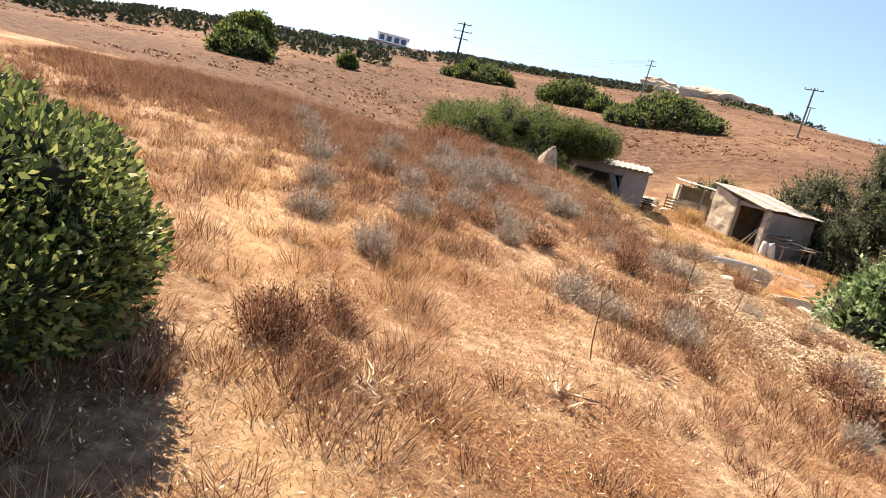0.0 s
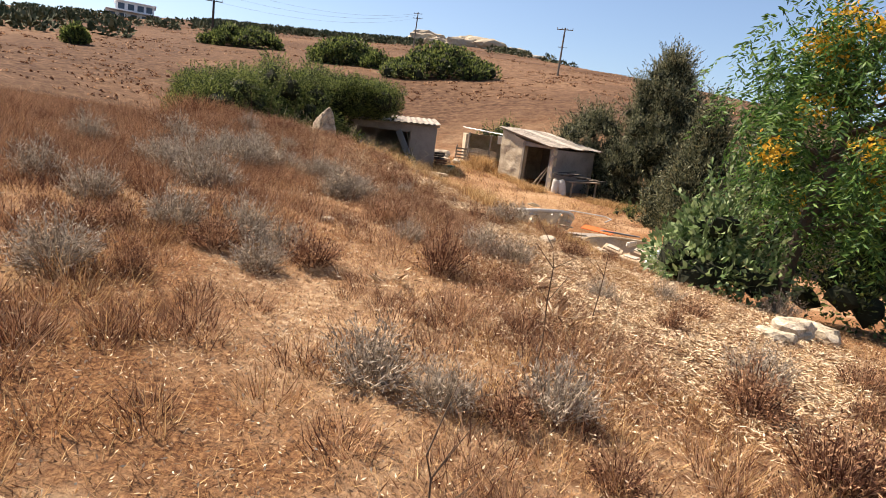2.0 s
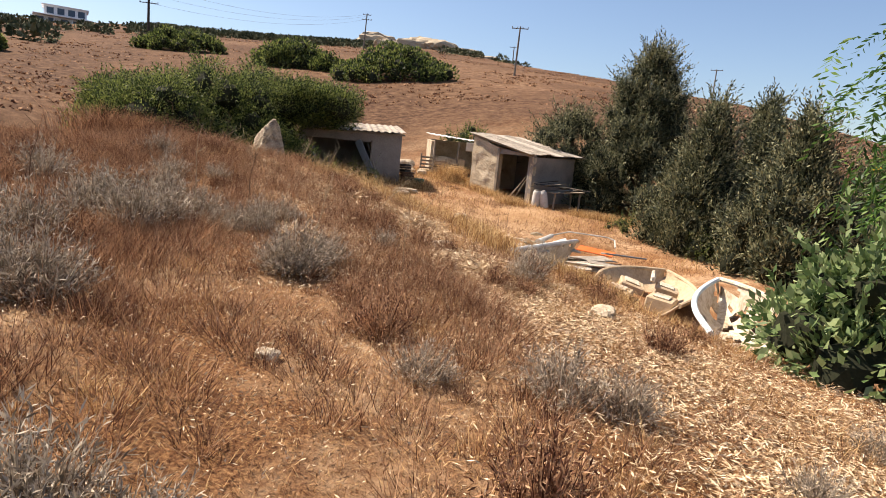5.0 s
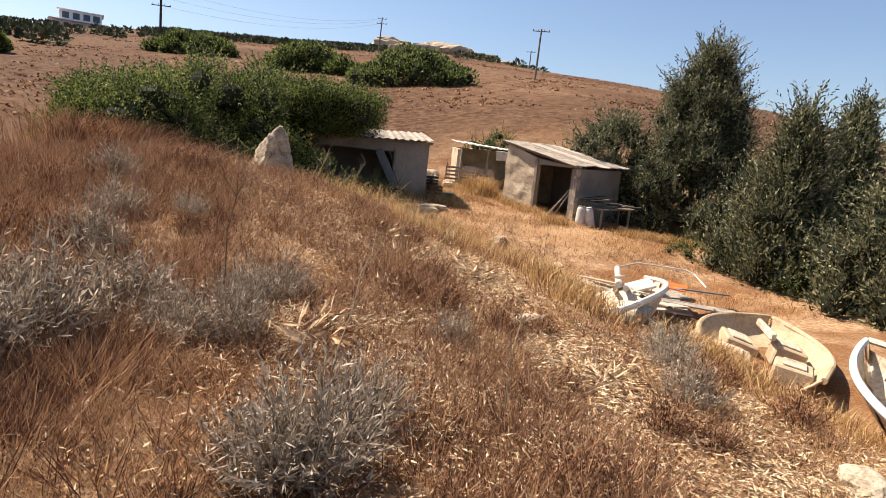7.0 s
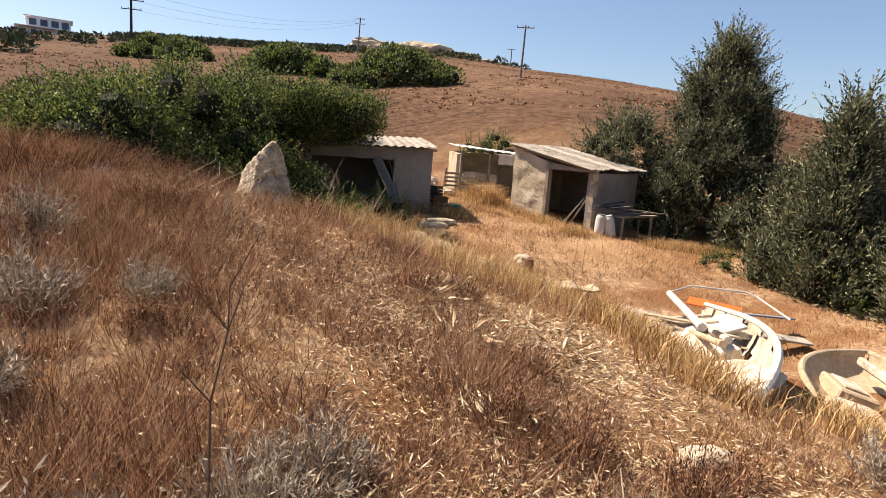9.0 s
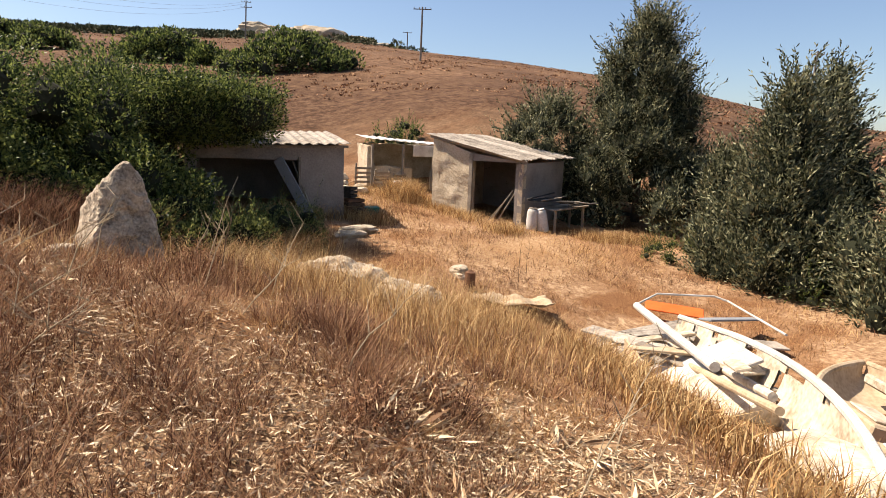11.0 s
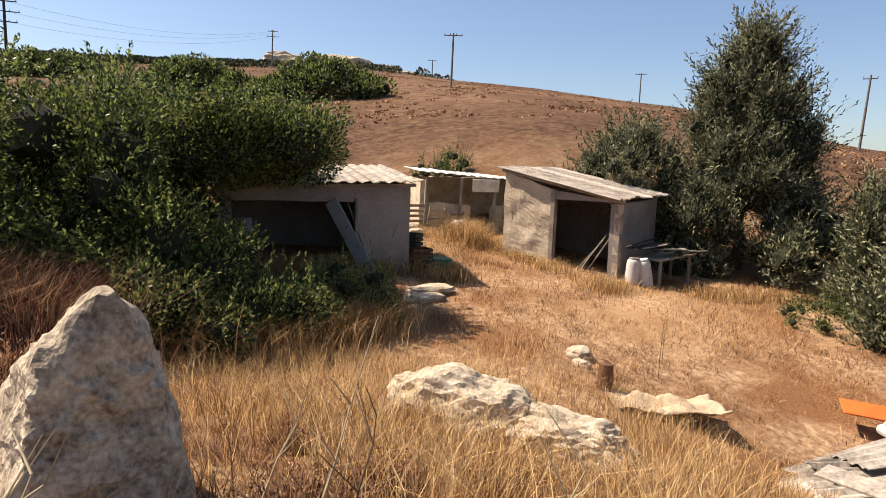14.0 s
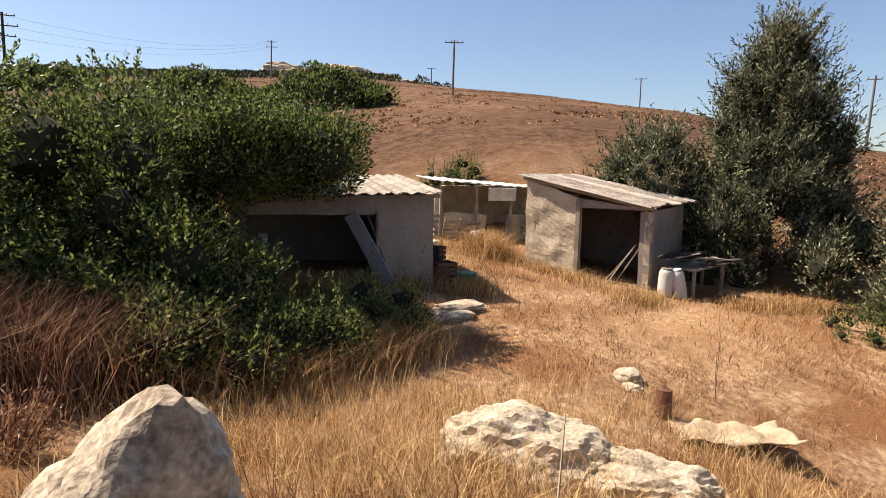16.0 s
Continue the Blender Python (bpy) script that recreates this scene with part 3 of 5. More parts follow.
# ---- things about the sheds ----
def build_barrels():
    for i, (x, y, h, r, tilt) in enumerate(((15.95, 27.75, 0.62, 0.16, 2), (16.3, 27.6, 0.66, 0.17, -9))):
        b = thing("barrel", (x, y, gz(x, y) - 0.02), "dirty white plastic barrel beside the shed", "barrel", "white barrels")
        b.rotation_euler = (radians(tilt), radians(tilt), 0.4)
        prof = [(0.0, 0.86), (0.03, 0.97), (0.12, 1.0), (0.5, 1.03), (0.85, 1.0), (0.95, 0.9), (1.0, 0.72)]
        part("body", tube([(0, 0, h * z) for z, _ in prof], [r * k for _, k in prof], 20), M_WHITE, b, smooth=True)
        part("lid", tube([(0, 0, h), (0, 0, h + 0.03)], [r * 0.8, r * 0.76], 20), M_WHITE if i else M_SHEET, b)
    t = thing("scrap_table", (17.3, 27.95, gz(17.3, 27.95)), "makeshift bench piled with dark scrap beside the shed", "bench", rz=12)
    part("top", box((1.7, 0.7, 0.05), pose(0, 0, 0.72, 2, -2, 0)), M_WOOD, t)
    for sx in (-0.7, 0.7):
        for sy in (-0.25, 0.25):
            part("leg", beam((sx, sy, -0.15), (sx * 0.97, sy, 0.7), 0.07, 0.06), M_WOOD, t)
    rs = random.Random(5)
    for i in range(9):
        a = rs.uniform(-30, 30)
        x = 17.2 + rs.uniform(-0.8, 0.7)
        pc = part("scrap_board", box((rs.uniform(0.6, 1.3), rs.uniform(0.06, 0.2), 0.03), pose(x, 27.9 + rs.uniform(-0.35, 0.3), gz(17.3, 27.95) + 0.78 + 0.035 * i, rs.uniform(-6, 6), rs.uniform(-7, 7), a)), M_DARK if i % 3 else M_WOOD)
        tagged(pc, "dark weathered board lying in a scrap pile", "board", "scrap on the bench")
    for i, (x, y, z, s) in enumerate(((10.95, 29.15, 0.25, 0.35), (11.1, 28.95, 0.05, 0.3), (10.9, 29.45, 0.5, 0.3))):
        cr = thing("crate", (x, y, gz(x, y) + z - 0.05), "dark weathered crate stacked by the grey shed", "crate", "crates", 20 * i)
        for j in range(3):
            for k in range(4):
                part("slat", box((s * 1.3, 0.02, 0.075), pose(0, 0, 0.05 + 0.1 * j, 0, 0, 90 * k) @ pose(0, s * 0.65, 0), 0.004), M_DARK if i else M_RUST, cr)
        part("bottom", box((s * 1.2, s * 1.2, 0.02), pose(0, 0, 0.01), 0.004), M_WOOD, cr)
    x, y = 11.35, 28.8
    g = part("tub", tube([(0, 0, 0), (0, 0, 0.02), (0, 0, 0.26), (0, 0, 0.28), (0, 0, 0.05)], [0.14, 0.16, 0.21, 0.2, 0.13], 14), M_GREEN)
    g.location = (x, y, gz(x, y) + 0.05)
    tagged(g, "faded green plastic tub by the shed corner", "tub")
    x, y = 14.35, 33.3
    bag = part("sack", rock((0.24, 0.2, 0.34), 8.2, 3, 0.2), M_WHITE, smooth=True)
    bag.location = (x, y, gz(x, y) + 0.25)
    tagged(bag, "white plastic sack standing in dry grass", "sack")
    for i, (x, y, a, b) in enumerate(((10.42, 27.5, 0.5, 0.28), (10.1, 27.15, 0.36, 0.2))):
        st = part("flat_stone", rock((a, b, 0.09), 5 + i, 3, 0.5), M_ROCK)
        st.location = (x, y, gz(x, y) + 0.05)
        tagged(st, "flat pale limestone slab on the ground", "stone", "flat stones")


build_barrels()


# ---- rocks on the bank ----
def build_rocks():
    faces = (((0.12, -0.99, 0.06), 0.15), ((-0.68, 0.22, 0.70), 0.30), ((0.96, -0.1, 0.26), 0.21), ((0.1, 0.93, 0.35), 0.36), ((-0.98, -0.1, 0.12), 0.25), ((0.62, 0.15, 0.78), 0.33), ((0, 0, -1), 0.55), ((-0.5, -0.62, 0.6), 0.31))
    r = part("boulder", cleft_rock(faces, 2.4), M_BOULDER)
    r.location, r.rotation_euler = (5.05, 19.46, 1.48), (0, radians(2), radians(6))
    r.scale = (0.96, 1.0, 1.0)
    tagged(r, "upright pointed limestone boulder in dry grass", "boulder")
    r = part("boulder", rock((0.74, 0.42, 0.42), 7.7, 5, 0.15, 0.36), M_ROCK)
    r.location, r.rotation_euler = (8.0, 22.0, gz(8.0, 22.0) + 0.13), (0, radians(6), radians(-35))
    tagged(r, "low bulging limestone boulder among golden grass", "boulder")
    r = part("boulder", rock((0.62, 0.34, 0.26), 9.1, 5, 0.15, 0.45), M_ROCK)
    r.location, r.rotation_euler = (8.72, 21.3, gz(8.72, 21.3) + 0.1), (0, radians(5), radians(-42))
    tagged(r, "low sloping limestone boulder among golden grass", "boulder")
    for i, (x, y, s) in enumerate(((3.9, 19.7, 0.14), (4.1, 19.4, 0.10), (4.3, 9.6, 0.05), (4.6, 19.6, 0.12), (3.6, 21.6, 0.3), (11.4, 24.3, 0.16), (11.2, 24.0, 0.1), (6.9, 13.9, 0.1), (7.9, 11.5, 0.12), (8.6, 7.6, 0.14), (9.1, 7.9, 0.2), (9.7, 8.1, 0.17))):
        st = part("stone", rock((s * 1.4, s, s * 0.7), i + 11.5, 3, 0.3), M_ROCK)
        st.location, st.rotation_euler = (x, y, gz(x, y) + s * 0.3), (0, 0, i * 1.3)
        tagged(st, "loose pale limestone lying in dry weeds", "stone", "field stones")
    # a rumpled sheet of sacking
    bm = bmesh.new()
    bmesh.ops.create_grid(bm, x_segments=36, y_segments=20, size=0.5)
    for v in bm.verts:
        v.co.x *= 1.55
        v.co.y *= 0.62
        v.co.z = 0.11 + 0.10 * noise.noise(v.co * 3.0) + 0.07 * abs(math.sin(9 * v.co.y + 2 * v.co.x)) + 0.03 * noise.noise(v.co * 11)
    made = bmesh.ops.extrude_face_region(bm, geom=bm.faces[:])["geom"]
    bmesh.ops.translate(bm, vec=(0, 0, 0.012), verts=[g for g in made if isinstance(g, bmesh.types.BMVert)])
    sk = part("sacking", bm, M_SAND, smooth=True)
    sk.matrix_world = pose(11.55, 22.7, gz(11.55, 22.7) - 0.02, 0, 4, -22)
    tagged(sk, "crumpled sandy canvas sacking on the ground", "canvas")
    st = part("stump", tube([(0, 0, -0.1), (0.02, 0, 0.1), (0.03, 0.01, 0.34), (0.03, 0, 0.36)], [0.13, 0.11, 0.10, 0.05], 12), M_RUST)
    st.location = (11.0, 23.3, gz(11.0, 23.3))
    tagged(st, "rusty cut drum pipe standing in grass", "pipe")


build_rocks()


# ---- boat wrecks and scrap ----
def hull_mesh(length, beam_w, depth, thick=0.03, n=26, k=12, cut=1.0, torn=9.0):
    """An open boat shell: bow at +x, rim at z = depth, with a rolled rim."""
    bm = bmesh.new()
    skins = []
    for off in (0.0, thick):
        rows = []
        for i in range(n + 1):
            s = i / n * cut
            w = (beam_w / 2 - off) * (1 - max(0.0, (s - 0.35) / 0.66) ** 2.2) * (0.86 + 0.14 * min(1, s / 0.3))
            keel = off + depth * 0.55 * max(0.0, (s - 0.6) / 0.4) ** 2
            row = []
            for j in range(k + 1):
                a = math.pi * j / k
                y = -math.cos(a)
                zz = abs(y) ** 3.0
                v = Vector((length * s - off * (1 if s > 0.9 else 0), w * y, keel + (depth - keel) * zz + 0.012 * noise.noise(Vector((s * 6, y * 3, 1)))))
                row.append(bm.verts.new(v))
            rows.append(row)
        skins.append(rows)
        for i in range(n):
            for j in range(k):
                if noise.noise(Vector((i * 0.31, j * 0.43, 4.2))) < torn:
                    bm.faces.new((rows[i][j], rows[i + 1][j], rows[i + 1][j + 1], rows[i][j + 1]))
    p, q = skins
    for i in range(n):
        for j in (0, k):
            bm.faces.new((p[i][j], p[i + 1][j], q[i + 1][j], q[i][j]))
    for j in range(k):
        bm.faces.new((p[0][j], p[0][j + 1], q[0][j + 1], q[0][j]))
        bm.faces.new((p[n][j], p[n][j + 1], q[n][j + 1], q[n][j]))
    return bm


def rim_tube(length, beam_w, depth, side, r, n=18):
    pts = []
    for i in range(n + 1):
        s = i / n
        w = beam_w / 2 * (1 - max(0.0, (s - 0.35) / 0.66) ** 2.2) * (0.86 + 0.14 * min(1, s / 0.3))
        pts.append((length * s, side * w, depth))
    return tube(pts, [r] * len(pts), 8)


def build_wrecks():
    x, y = 12.3, 20.2
    b = thing("boat_wreck", (x, y, gz(x, y) + 0.1), "broken white fibreglass boat shell bleached and torn", "boat", "boat wrecks")
    b.rotation_euler = (radians(17), radians(-7.5), radians(-124))
    part("hull", hull_mesh(6.4, 1.9, 0.55, 0.03, 40, 18, 1.0, 0.16), M_HULL, b, smooth=True)
    for s in (-1, 1):
        part("rim", rim_tube(6.4, 1.9, 0.55, s, 0.045), M_WHITE, b, "rounded white rim")
    part("thwart", box((0.75, 1.3, 0.05), pose(2.7, 0.1, 0.52, 6, 8, 4), 0.012), M_WHITE, b)
    part("thwart", box((0.36, 1.4, 0.05), pose(0.7, 0.05, 0.5, -4, -6, -8), 0.012), M_HULL, b)
    part("locker", box((0.9, 0.55, 0.34), pose(3.5, 0.1, 0.34, 6, 10, 14), 0.02), M_HULL, b)
    part("liner", hull_mesh(2.6, 0.7, 0.26, 0.025, 18, 8), M_SAND, b, "cream moulded liner").matrix_basis = pose(1.2, -0.55, 0.4, 12, 4, -6)
    part("foredeck", hull_mesh(1.2, 1.0, 0.12, 0.025, 14, 8), M_HULL, b).matrix_basis = pose(4.9, 0, 0.55, 180, 0, 0)
    x, y = 11.6, 15.7
    b = thing("boat_wreck", (x, y, gz(x, y) - 0.26), "sun-bleached sandy boat mould with boxed lockers", "boat", "boat wrecks")
    b.rotation_euler, b.scale = (radians(6), radians(0), radians(40)), (1.4, 1.3, 1.35)
    part("hull", hull_mesh(2.4, 1.5, 0.34, 0.04, 30, 14), M_SAND, b, smooth=True)
    for s in (-1, 1):
        part("rim", rim_tube(2.4, 1.5, 0.34, s, 0.035), M_SAND, b)
    for i, (px, py, sx, sy, sz) in enumerate(((0.25, -0.36, 0.42, 0.4, 0.24), (0.2, 0.3, 0.45, 0.45, 0.2), (0.95, -0.28, 0.42, 0.36, 0.26), (1.05, 0.28, 0.55, 0.4, 0.16))):
        part("locker", box((sx, sy, sz), pose(px, py, 0.1 + sz / 2, 3 * i, 2, 5 * i), 0.02), M_SAND, b)
        part("lid", box((sx * 0.7, sy * 0.6, 0.02), pose(px, py, 0.115 + sz, 3 * i, 2, 5 * i), 0.006), M_HULL, b)
    part("coaming", box((1.2, 0.07, 0.1), pose(1.3, 0.02, 0.4, 0, 6, 10), 0.02), M_HULL, b)
    x, y = 11.3, 12.4
    b = thing("boat_wreck", (x, y, gz(x, y) - 0.15), "narrow white boat bow with faded blue paint", "boat", "boat wrecks")
    b.rotation_euler = (radians(-10), radians(-2), radians(53))
    part("hull", hull_mesh(3.7, 1.3, 0.72, 0.03, 36, 16, 1.0, 0.3), M_HULL, b, smooth=True)
    for s in (-1, 1):
        part("rim", rim_tube(3.7, 1.3, 0.72, s, 0.05), M_BLUE if s > 0 else M_HULL, b, "worn painted rim")
    # the pile of sheets and poles
    rs = random.Random(11)
    for i in range(7):
        px, py = 12.2 + 0.26 * i, 20.9 - 0.02 * i
        z = gz(px, py) + 0.12 + 0.055 * i
        c = [pose(px, py, z, rs.uniform(-3, 3), rs.uniform(-5, 5), -12 + rs.uniform(-14, 14)) @ Vector(p) for p in ((-0.85, -0.35, 0), (-0.85, 0.35, 0), (0.95, 0.35, 0.03), (0.95, -0.35, 0))]
        sh = part("corrugated_sheet", corrugated(c, 4, 0.02, 0.01, 8, 0.03, 70 + i), M_SHEET)
        tagged(sh, "weathered grey corrugated sheet on a scrap heap", "sheet", "stacked sheets")
    for i, (a, e, r, mt) in enumerate((((12.6, 20.6, -0.42), (10.5, 17.6, -0.12), 0.06, M_WHITE), ((12.0, 19.4, -0.55), (9.9, 16.6, 0.05), 0.045, M_HULL), ((11.4, 18.9, -0.55), (9.5, 16.3, 0.12), 0.04, M_SAND))):
        pl = part("white_pole", tube([a, [(p + q) / 2 for p, q in zip(a, e)], e], [r, r, r], 10), mt)
        tagged(pl, "long whitened pole lying across the wreck", "pole", "poles on the wreck")
    rail = part("bent_rail", tube([(12.6, 20.6, -0.4), (13.2, 20.7, -0.3), (14.2, 20.3, -0.35), (14.3, 20.1, -0.4), (13.0, 18.3, -0.3)], [0.018] * 5, 8), M_WHITE)
    tagged(rail, "thin bent metal rail over the wreck", "rail")
    for i, (px, py, l, w, a) in enumerate(((13.6, 20.3, 1.5, 0.5, -18), (14.4, 19.9, 1.7, 0.4, -25), (13.3, 19.8, 1.1, 0.6, 10), (14.9, 20.4, 1.3, 0.3, -8))):
        pn = part("panel", box((l, w, 0.04), pose(px, py, gz(px, py) + 0.34 + 0.06 * i, 6 - 5 * i, 4, a), 0.01), (M_WHITE, M_SHEET, M_HULL, M_BLUEWOOD)[i])
        tagged(pn, "bleached flat panel on a scrap heap", "panel", "scrap panels")
    rs = random.Random(29)
    for i in range(12):
        t = rs.uniform(0.0, 0.75)
        px, py = 12.4 - 3.3 * t + rs.uniform(-0.7, 0.5), 20.0 - 4.7 * t + rs.uniform(-0.4, 0.6)
        l, w = rs.uniform(0.4, 1.2), rs.uniform(0.08, 0.3)
        pc = part("broken_board", box((l, w, 0.03), pose(px, py, gz(px, py) + rs.uniform(0.25, 0.5), rs.uniform(-18, 18), rs.uniform(-12, 12), rs.uniform(-90, 60)), 0.006), (M_WOOD, M_SAND, M_HULL, M_SHEET)[i % 4])
        tagged(pc, "broken weathered board thrown on the wreck", "board", "broken boards")
    px, py = 14.75, 21.55
    op = part("orange_panel", box((1.1, 0.4, 0.03), pose(px, py, gz(px, py) + 0.36, 12, 3, -50), 0.008), M_ORANGE)
    tagged(op, "bright orange plastic panel on the scrap heap", "panel")


build_wrecks()


# ---- poles, wires and the far house ----
def build_pole(x, y, top, arms, mat, lean=(0, 0), label="", facing=0.0, r=0.13):
    z = gz(x, y)
    p = thing("utility_pole", (x, y, z - 0.3), label, "utility pole", "utility poles", facing)
    h = top - z + 0.3
    part("shaft", tube([(0, 0, 0), (lean[0] * 0.5, lean[1] * 0.5, h * 0.5), (lean[0], lean[1], h)], [r, r * 0.88, r * 0.72], 10), mat, p)
    for i, (drop, w) in enumerate(arms):
        part("crossarm", box((w, 0.1, 0.11), pose(lean[0], lean[1] + 0.12, h - drop), 0.01), mat, p)
        n = 4 if w > 1.5 else 3
        for j in range(n):
            part("insulator", tube([(lean[0] + w * (j / (n - 1) - 0.5) * 0.94, lean[1] + 0.12, h - drop + 0.05), (lean[0] + w * (j / (n - 1) - 0.5) * 0.94, lean[1] + 0.12, h - drop + 0.25)], [0.04, 0.05], 6), M_PALEPOLE, p)
    return p


build_pole(-6.0, 109.5, 20.8, ((0.3, 2.6), (1.5, 3.2), (2.7, 2.6)), M_POLE, (0, 0), "tall dark utility pole with three crossarms", -10, 0.2)
build_pole(42.9, 86.7, 19.1, ((0.25, 2.3),), M_PALEPOLE, (0.1, 0), "wooden utility pole on the hillside", -28, 0.15)
build_pole(36.6, 159, 31.4, ((0.3, 2.0), (1.4, 2.4)), M_PALEPOLE, (0.3, 0), "distant wooden utility pole on the hill", -20, 0.17)
build_pole(80.2, 57.2, 14.3, ((0.4, 1.4),), M_PALEPOLE, (0.3, 0), "leaning wooden utility pole beyond the trees", -60, 0.16)
build_pole(81.8, 169.2, 31.3, ((0.2, 2.4),), M_PALEPOLE, (0, 0), "far wooden utility pole at the crest", -27, 0.17)
build_pole(111.9, 122.8, 25.3, ((0.2, 2.6),), M_PALEPOLE, (0, 0), "far wooden utility pole behind the crest", -45, 0.17)


def wire(a, b, sag, r=0.012):
    a, b = Vector(a), Vector(b)
    pts = [a.lerp(b, i / 16) - Vector((0, 0, sag * 4 * (i / 16) * (1 - i / 16))) for i in range(17)]
    w = part("wire", tube(pts, [r] * 17, 4), M_PALEPOLE)
    tagged(w, "thin overhead wire between poles", "wire", "overhead wires")


for z0, z1 in ((20.5, 31.1), (19.3, 30.7), (18.1, 30.0)):
    wire((-6.0, 109.6, z0), (36.6, 159, z1), 2.0)


def build_house():
    x, y = -39, 220
    z = gz(x, y) - 2.2
    h = thing("house", (x, y, z), "distant white two-storey flat-roofed villa", "house", "", 11)
    part("wall", box((15, 9, 3.2), pose(0, 0, 1.6), 0.05), M_WALLWHITE, h)
    part("upper_wall", box((10.5, 8, 2.9), pose(0.5, 0.3, 4.6), 0.05), M_WALLWHITE, h)
    part("roof", box((11.6, 9, 0.25), pose(0.5, 0.2, 6.15), 0.03), M_WALLWHITE, h)
    part("terrace", box((22, 12, 0.7), pose(1, -2.5, 0.1), 0.05), M_ROCK, h, "pale stone terrace")
    for lvl, xs in ((1.7, (-5.6, -2.8, 0.2, 3.2, 6.0)), (4.7, (-3.2, -0.6, 2.0, 4.4))):
        for k in xs:
            w = part("window", box((1.7, 0.16, 1.7), pose(k, -4.5 if lvl < 3 else -3.72, lvl), 0.02), M_GLASS, h, "dark blue-tinted window")
            part("sill", box((1.9, 0.2, 0.1), pose(k, -4.58 if lvl < 3 else -3.8, lvl - 0.92), 0.01), M_WALLWHITE, w)
    for k in (-6.5, -2.2, 2.2, 6.5):
        part("column", box((0.3, 0.3, 3.0), pose(k, -6.0, 1.6), 0.02), M_WALLWHITE, h)
    part("canopy", box((14.5, 2.2, 0.22), pose(0, -5.4, 3.15), 0.02), M_WALLWHITE, h)


build_house()


# ---- bushes and trees ----
def big_bush():
    b = thing("mastic_bush", (4.5, 27.0, gz(4.5, 27)), "large dense dark green mastic bush burying the shed", "bush")
    inv = Matrix.Translation((-4.5, -27.0, -gz(4.5, 27)))
    rs = np.random.default_rng(3)
    cs, rr = [], []
    for i in range(170):
        u = rs.uniform(0, 1)
        x = 0.8 + 8.3 * u
        half = 3.2 * math.sqrt(max(0.05, 1 - ((u - 0.42) / 0.62) ** 2))
        v = rs.uniform(-1, 1)
        y = 27.2 + 2.4 * u + half * v
        top = (3.85 - 1.15 * max(0, (u - 0.5) / 0.5) - 1.6 * max(0, (0.25 - u) / 0.25)) * (1 - 0.42 * abs(v) ** 2.2)
        g = gz(x, y)
        z = g + (top - g) * rs.uniform(0.25, 0.86)
        if (x - 4.2) > 0.19 * (y - 17.5):
            y = max(y, 27.5)
            z = max(z, 2.55 + 0.1 * rs.random())
            if x > 8.2:
                continue
        cs.append((x, y, z))
        rr.append(rs.uniform(0.5, 0.85))
    for i in range(60):
        u = rs.uniform(0, 1)
        x, y = 3.0 + 3.7 * u, 25.5 + 0.8 * u + rs.uniform(-0.5, 0.8)
        cs.append((x, y, gz(x, y) + rs.uniform(0.2, 0.9) * (1 - 0.45 * u)))
        rr.append(rs.uniform(0.3, 0.5))
    for i in range(22):
        u = rs.uniform(0, 1)
        x, y = 5.2 + 1.5 * u, 26.0 + 0.3 * u + rs.uniform(-0.3, 0.3)
        g = gz(x, y)
        cs.append((x, y, g + (1.75 - 0.75 * u - g) * rs.uniform(0.2, 1.0)))
        rr.append(rs.uniform(0.22, 0.36))
    cs = [tuple(inv @ Vector(c)) for c in cs]
    v, f = crown(cs, rr, 2300, 0.075, 0.036, 4, 0.7, 0.62, 0.9)
    np_object("crown", v, f, M_MASTIC, b)
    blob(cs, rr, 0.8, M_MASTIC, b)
    # upright leafy sprigs over the outline
    out = []
    for c, r in zip(cs, rr):
        for _ in range(22):
            d = unit(rs, 1)[0]
            d[2] = abs(d[2]) + 0.5
            d /= np.linalg.norm(d)
            n = 16
            s = np.linspace(0, 1, n)
            p = np.asarray(c) + d * r * 0.8 + d * s[:, None] * 0.38
            out.append(leaf_cards(p, d + 0.8 * rs.normal(size=(n, 3)), np.full(n, 0.07), np.full(n, 0.034), rs))
    v, f = merge(out)
    tagged(np_object("leafy_tip", v, f, M_MASTIC, b), kind="stuff")


big_bush()


def side_bush():
    b = thing("shrub", (0.72, 2.3, gz(0.72, 2.3)), "dense glossy green shrub with small leaves", "bush")
    rs = np.random.default_rng(8)
    cs, rr = [], []
    for i in range(95):
        d = unit(rs, 1)[0]
        cs.append((d[0] * 0.98, d[1] * 0.98, 0.44 + d[2] * 0.46))
        rr.append(rs.uniform(0.22, 0.36))
    v, f = crown(cs, rr, 11000, 0.045, 0.022, 9, 0.5, 0.45, 0.9)
    np_object("crown", v, f, M_LENTISK, b)
    blob(cs, rr, 0.75, M_LENTISK, b)


side_bush()


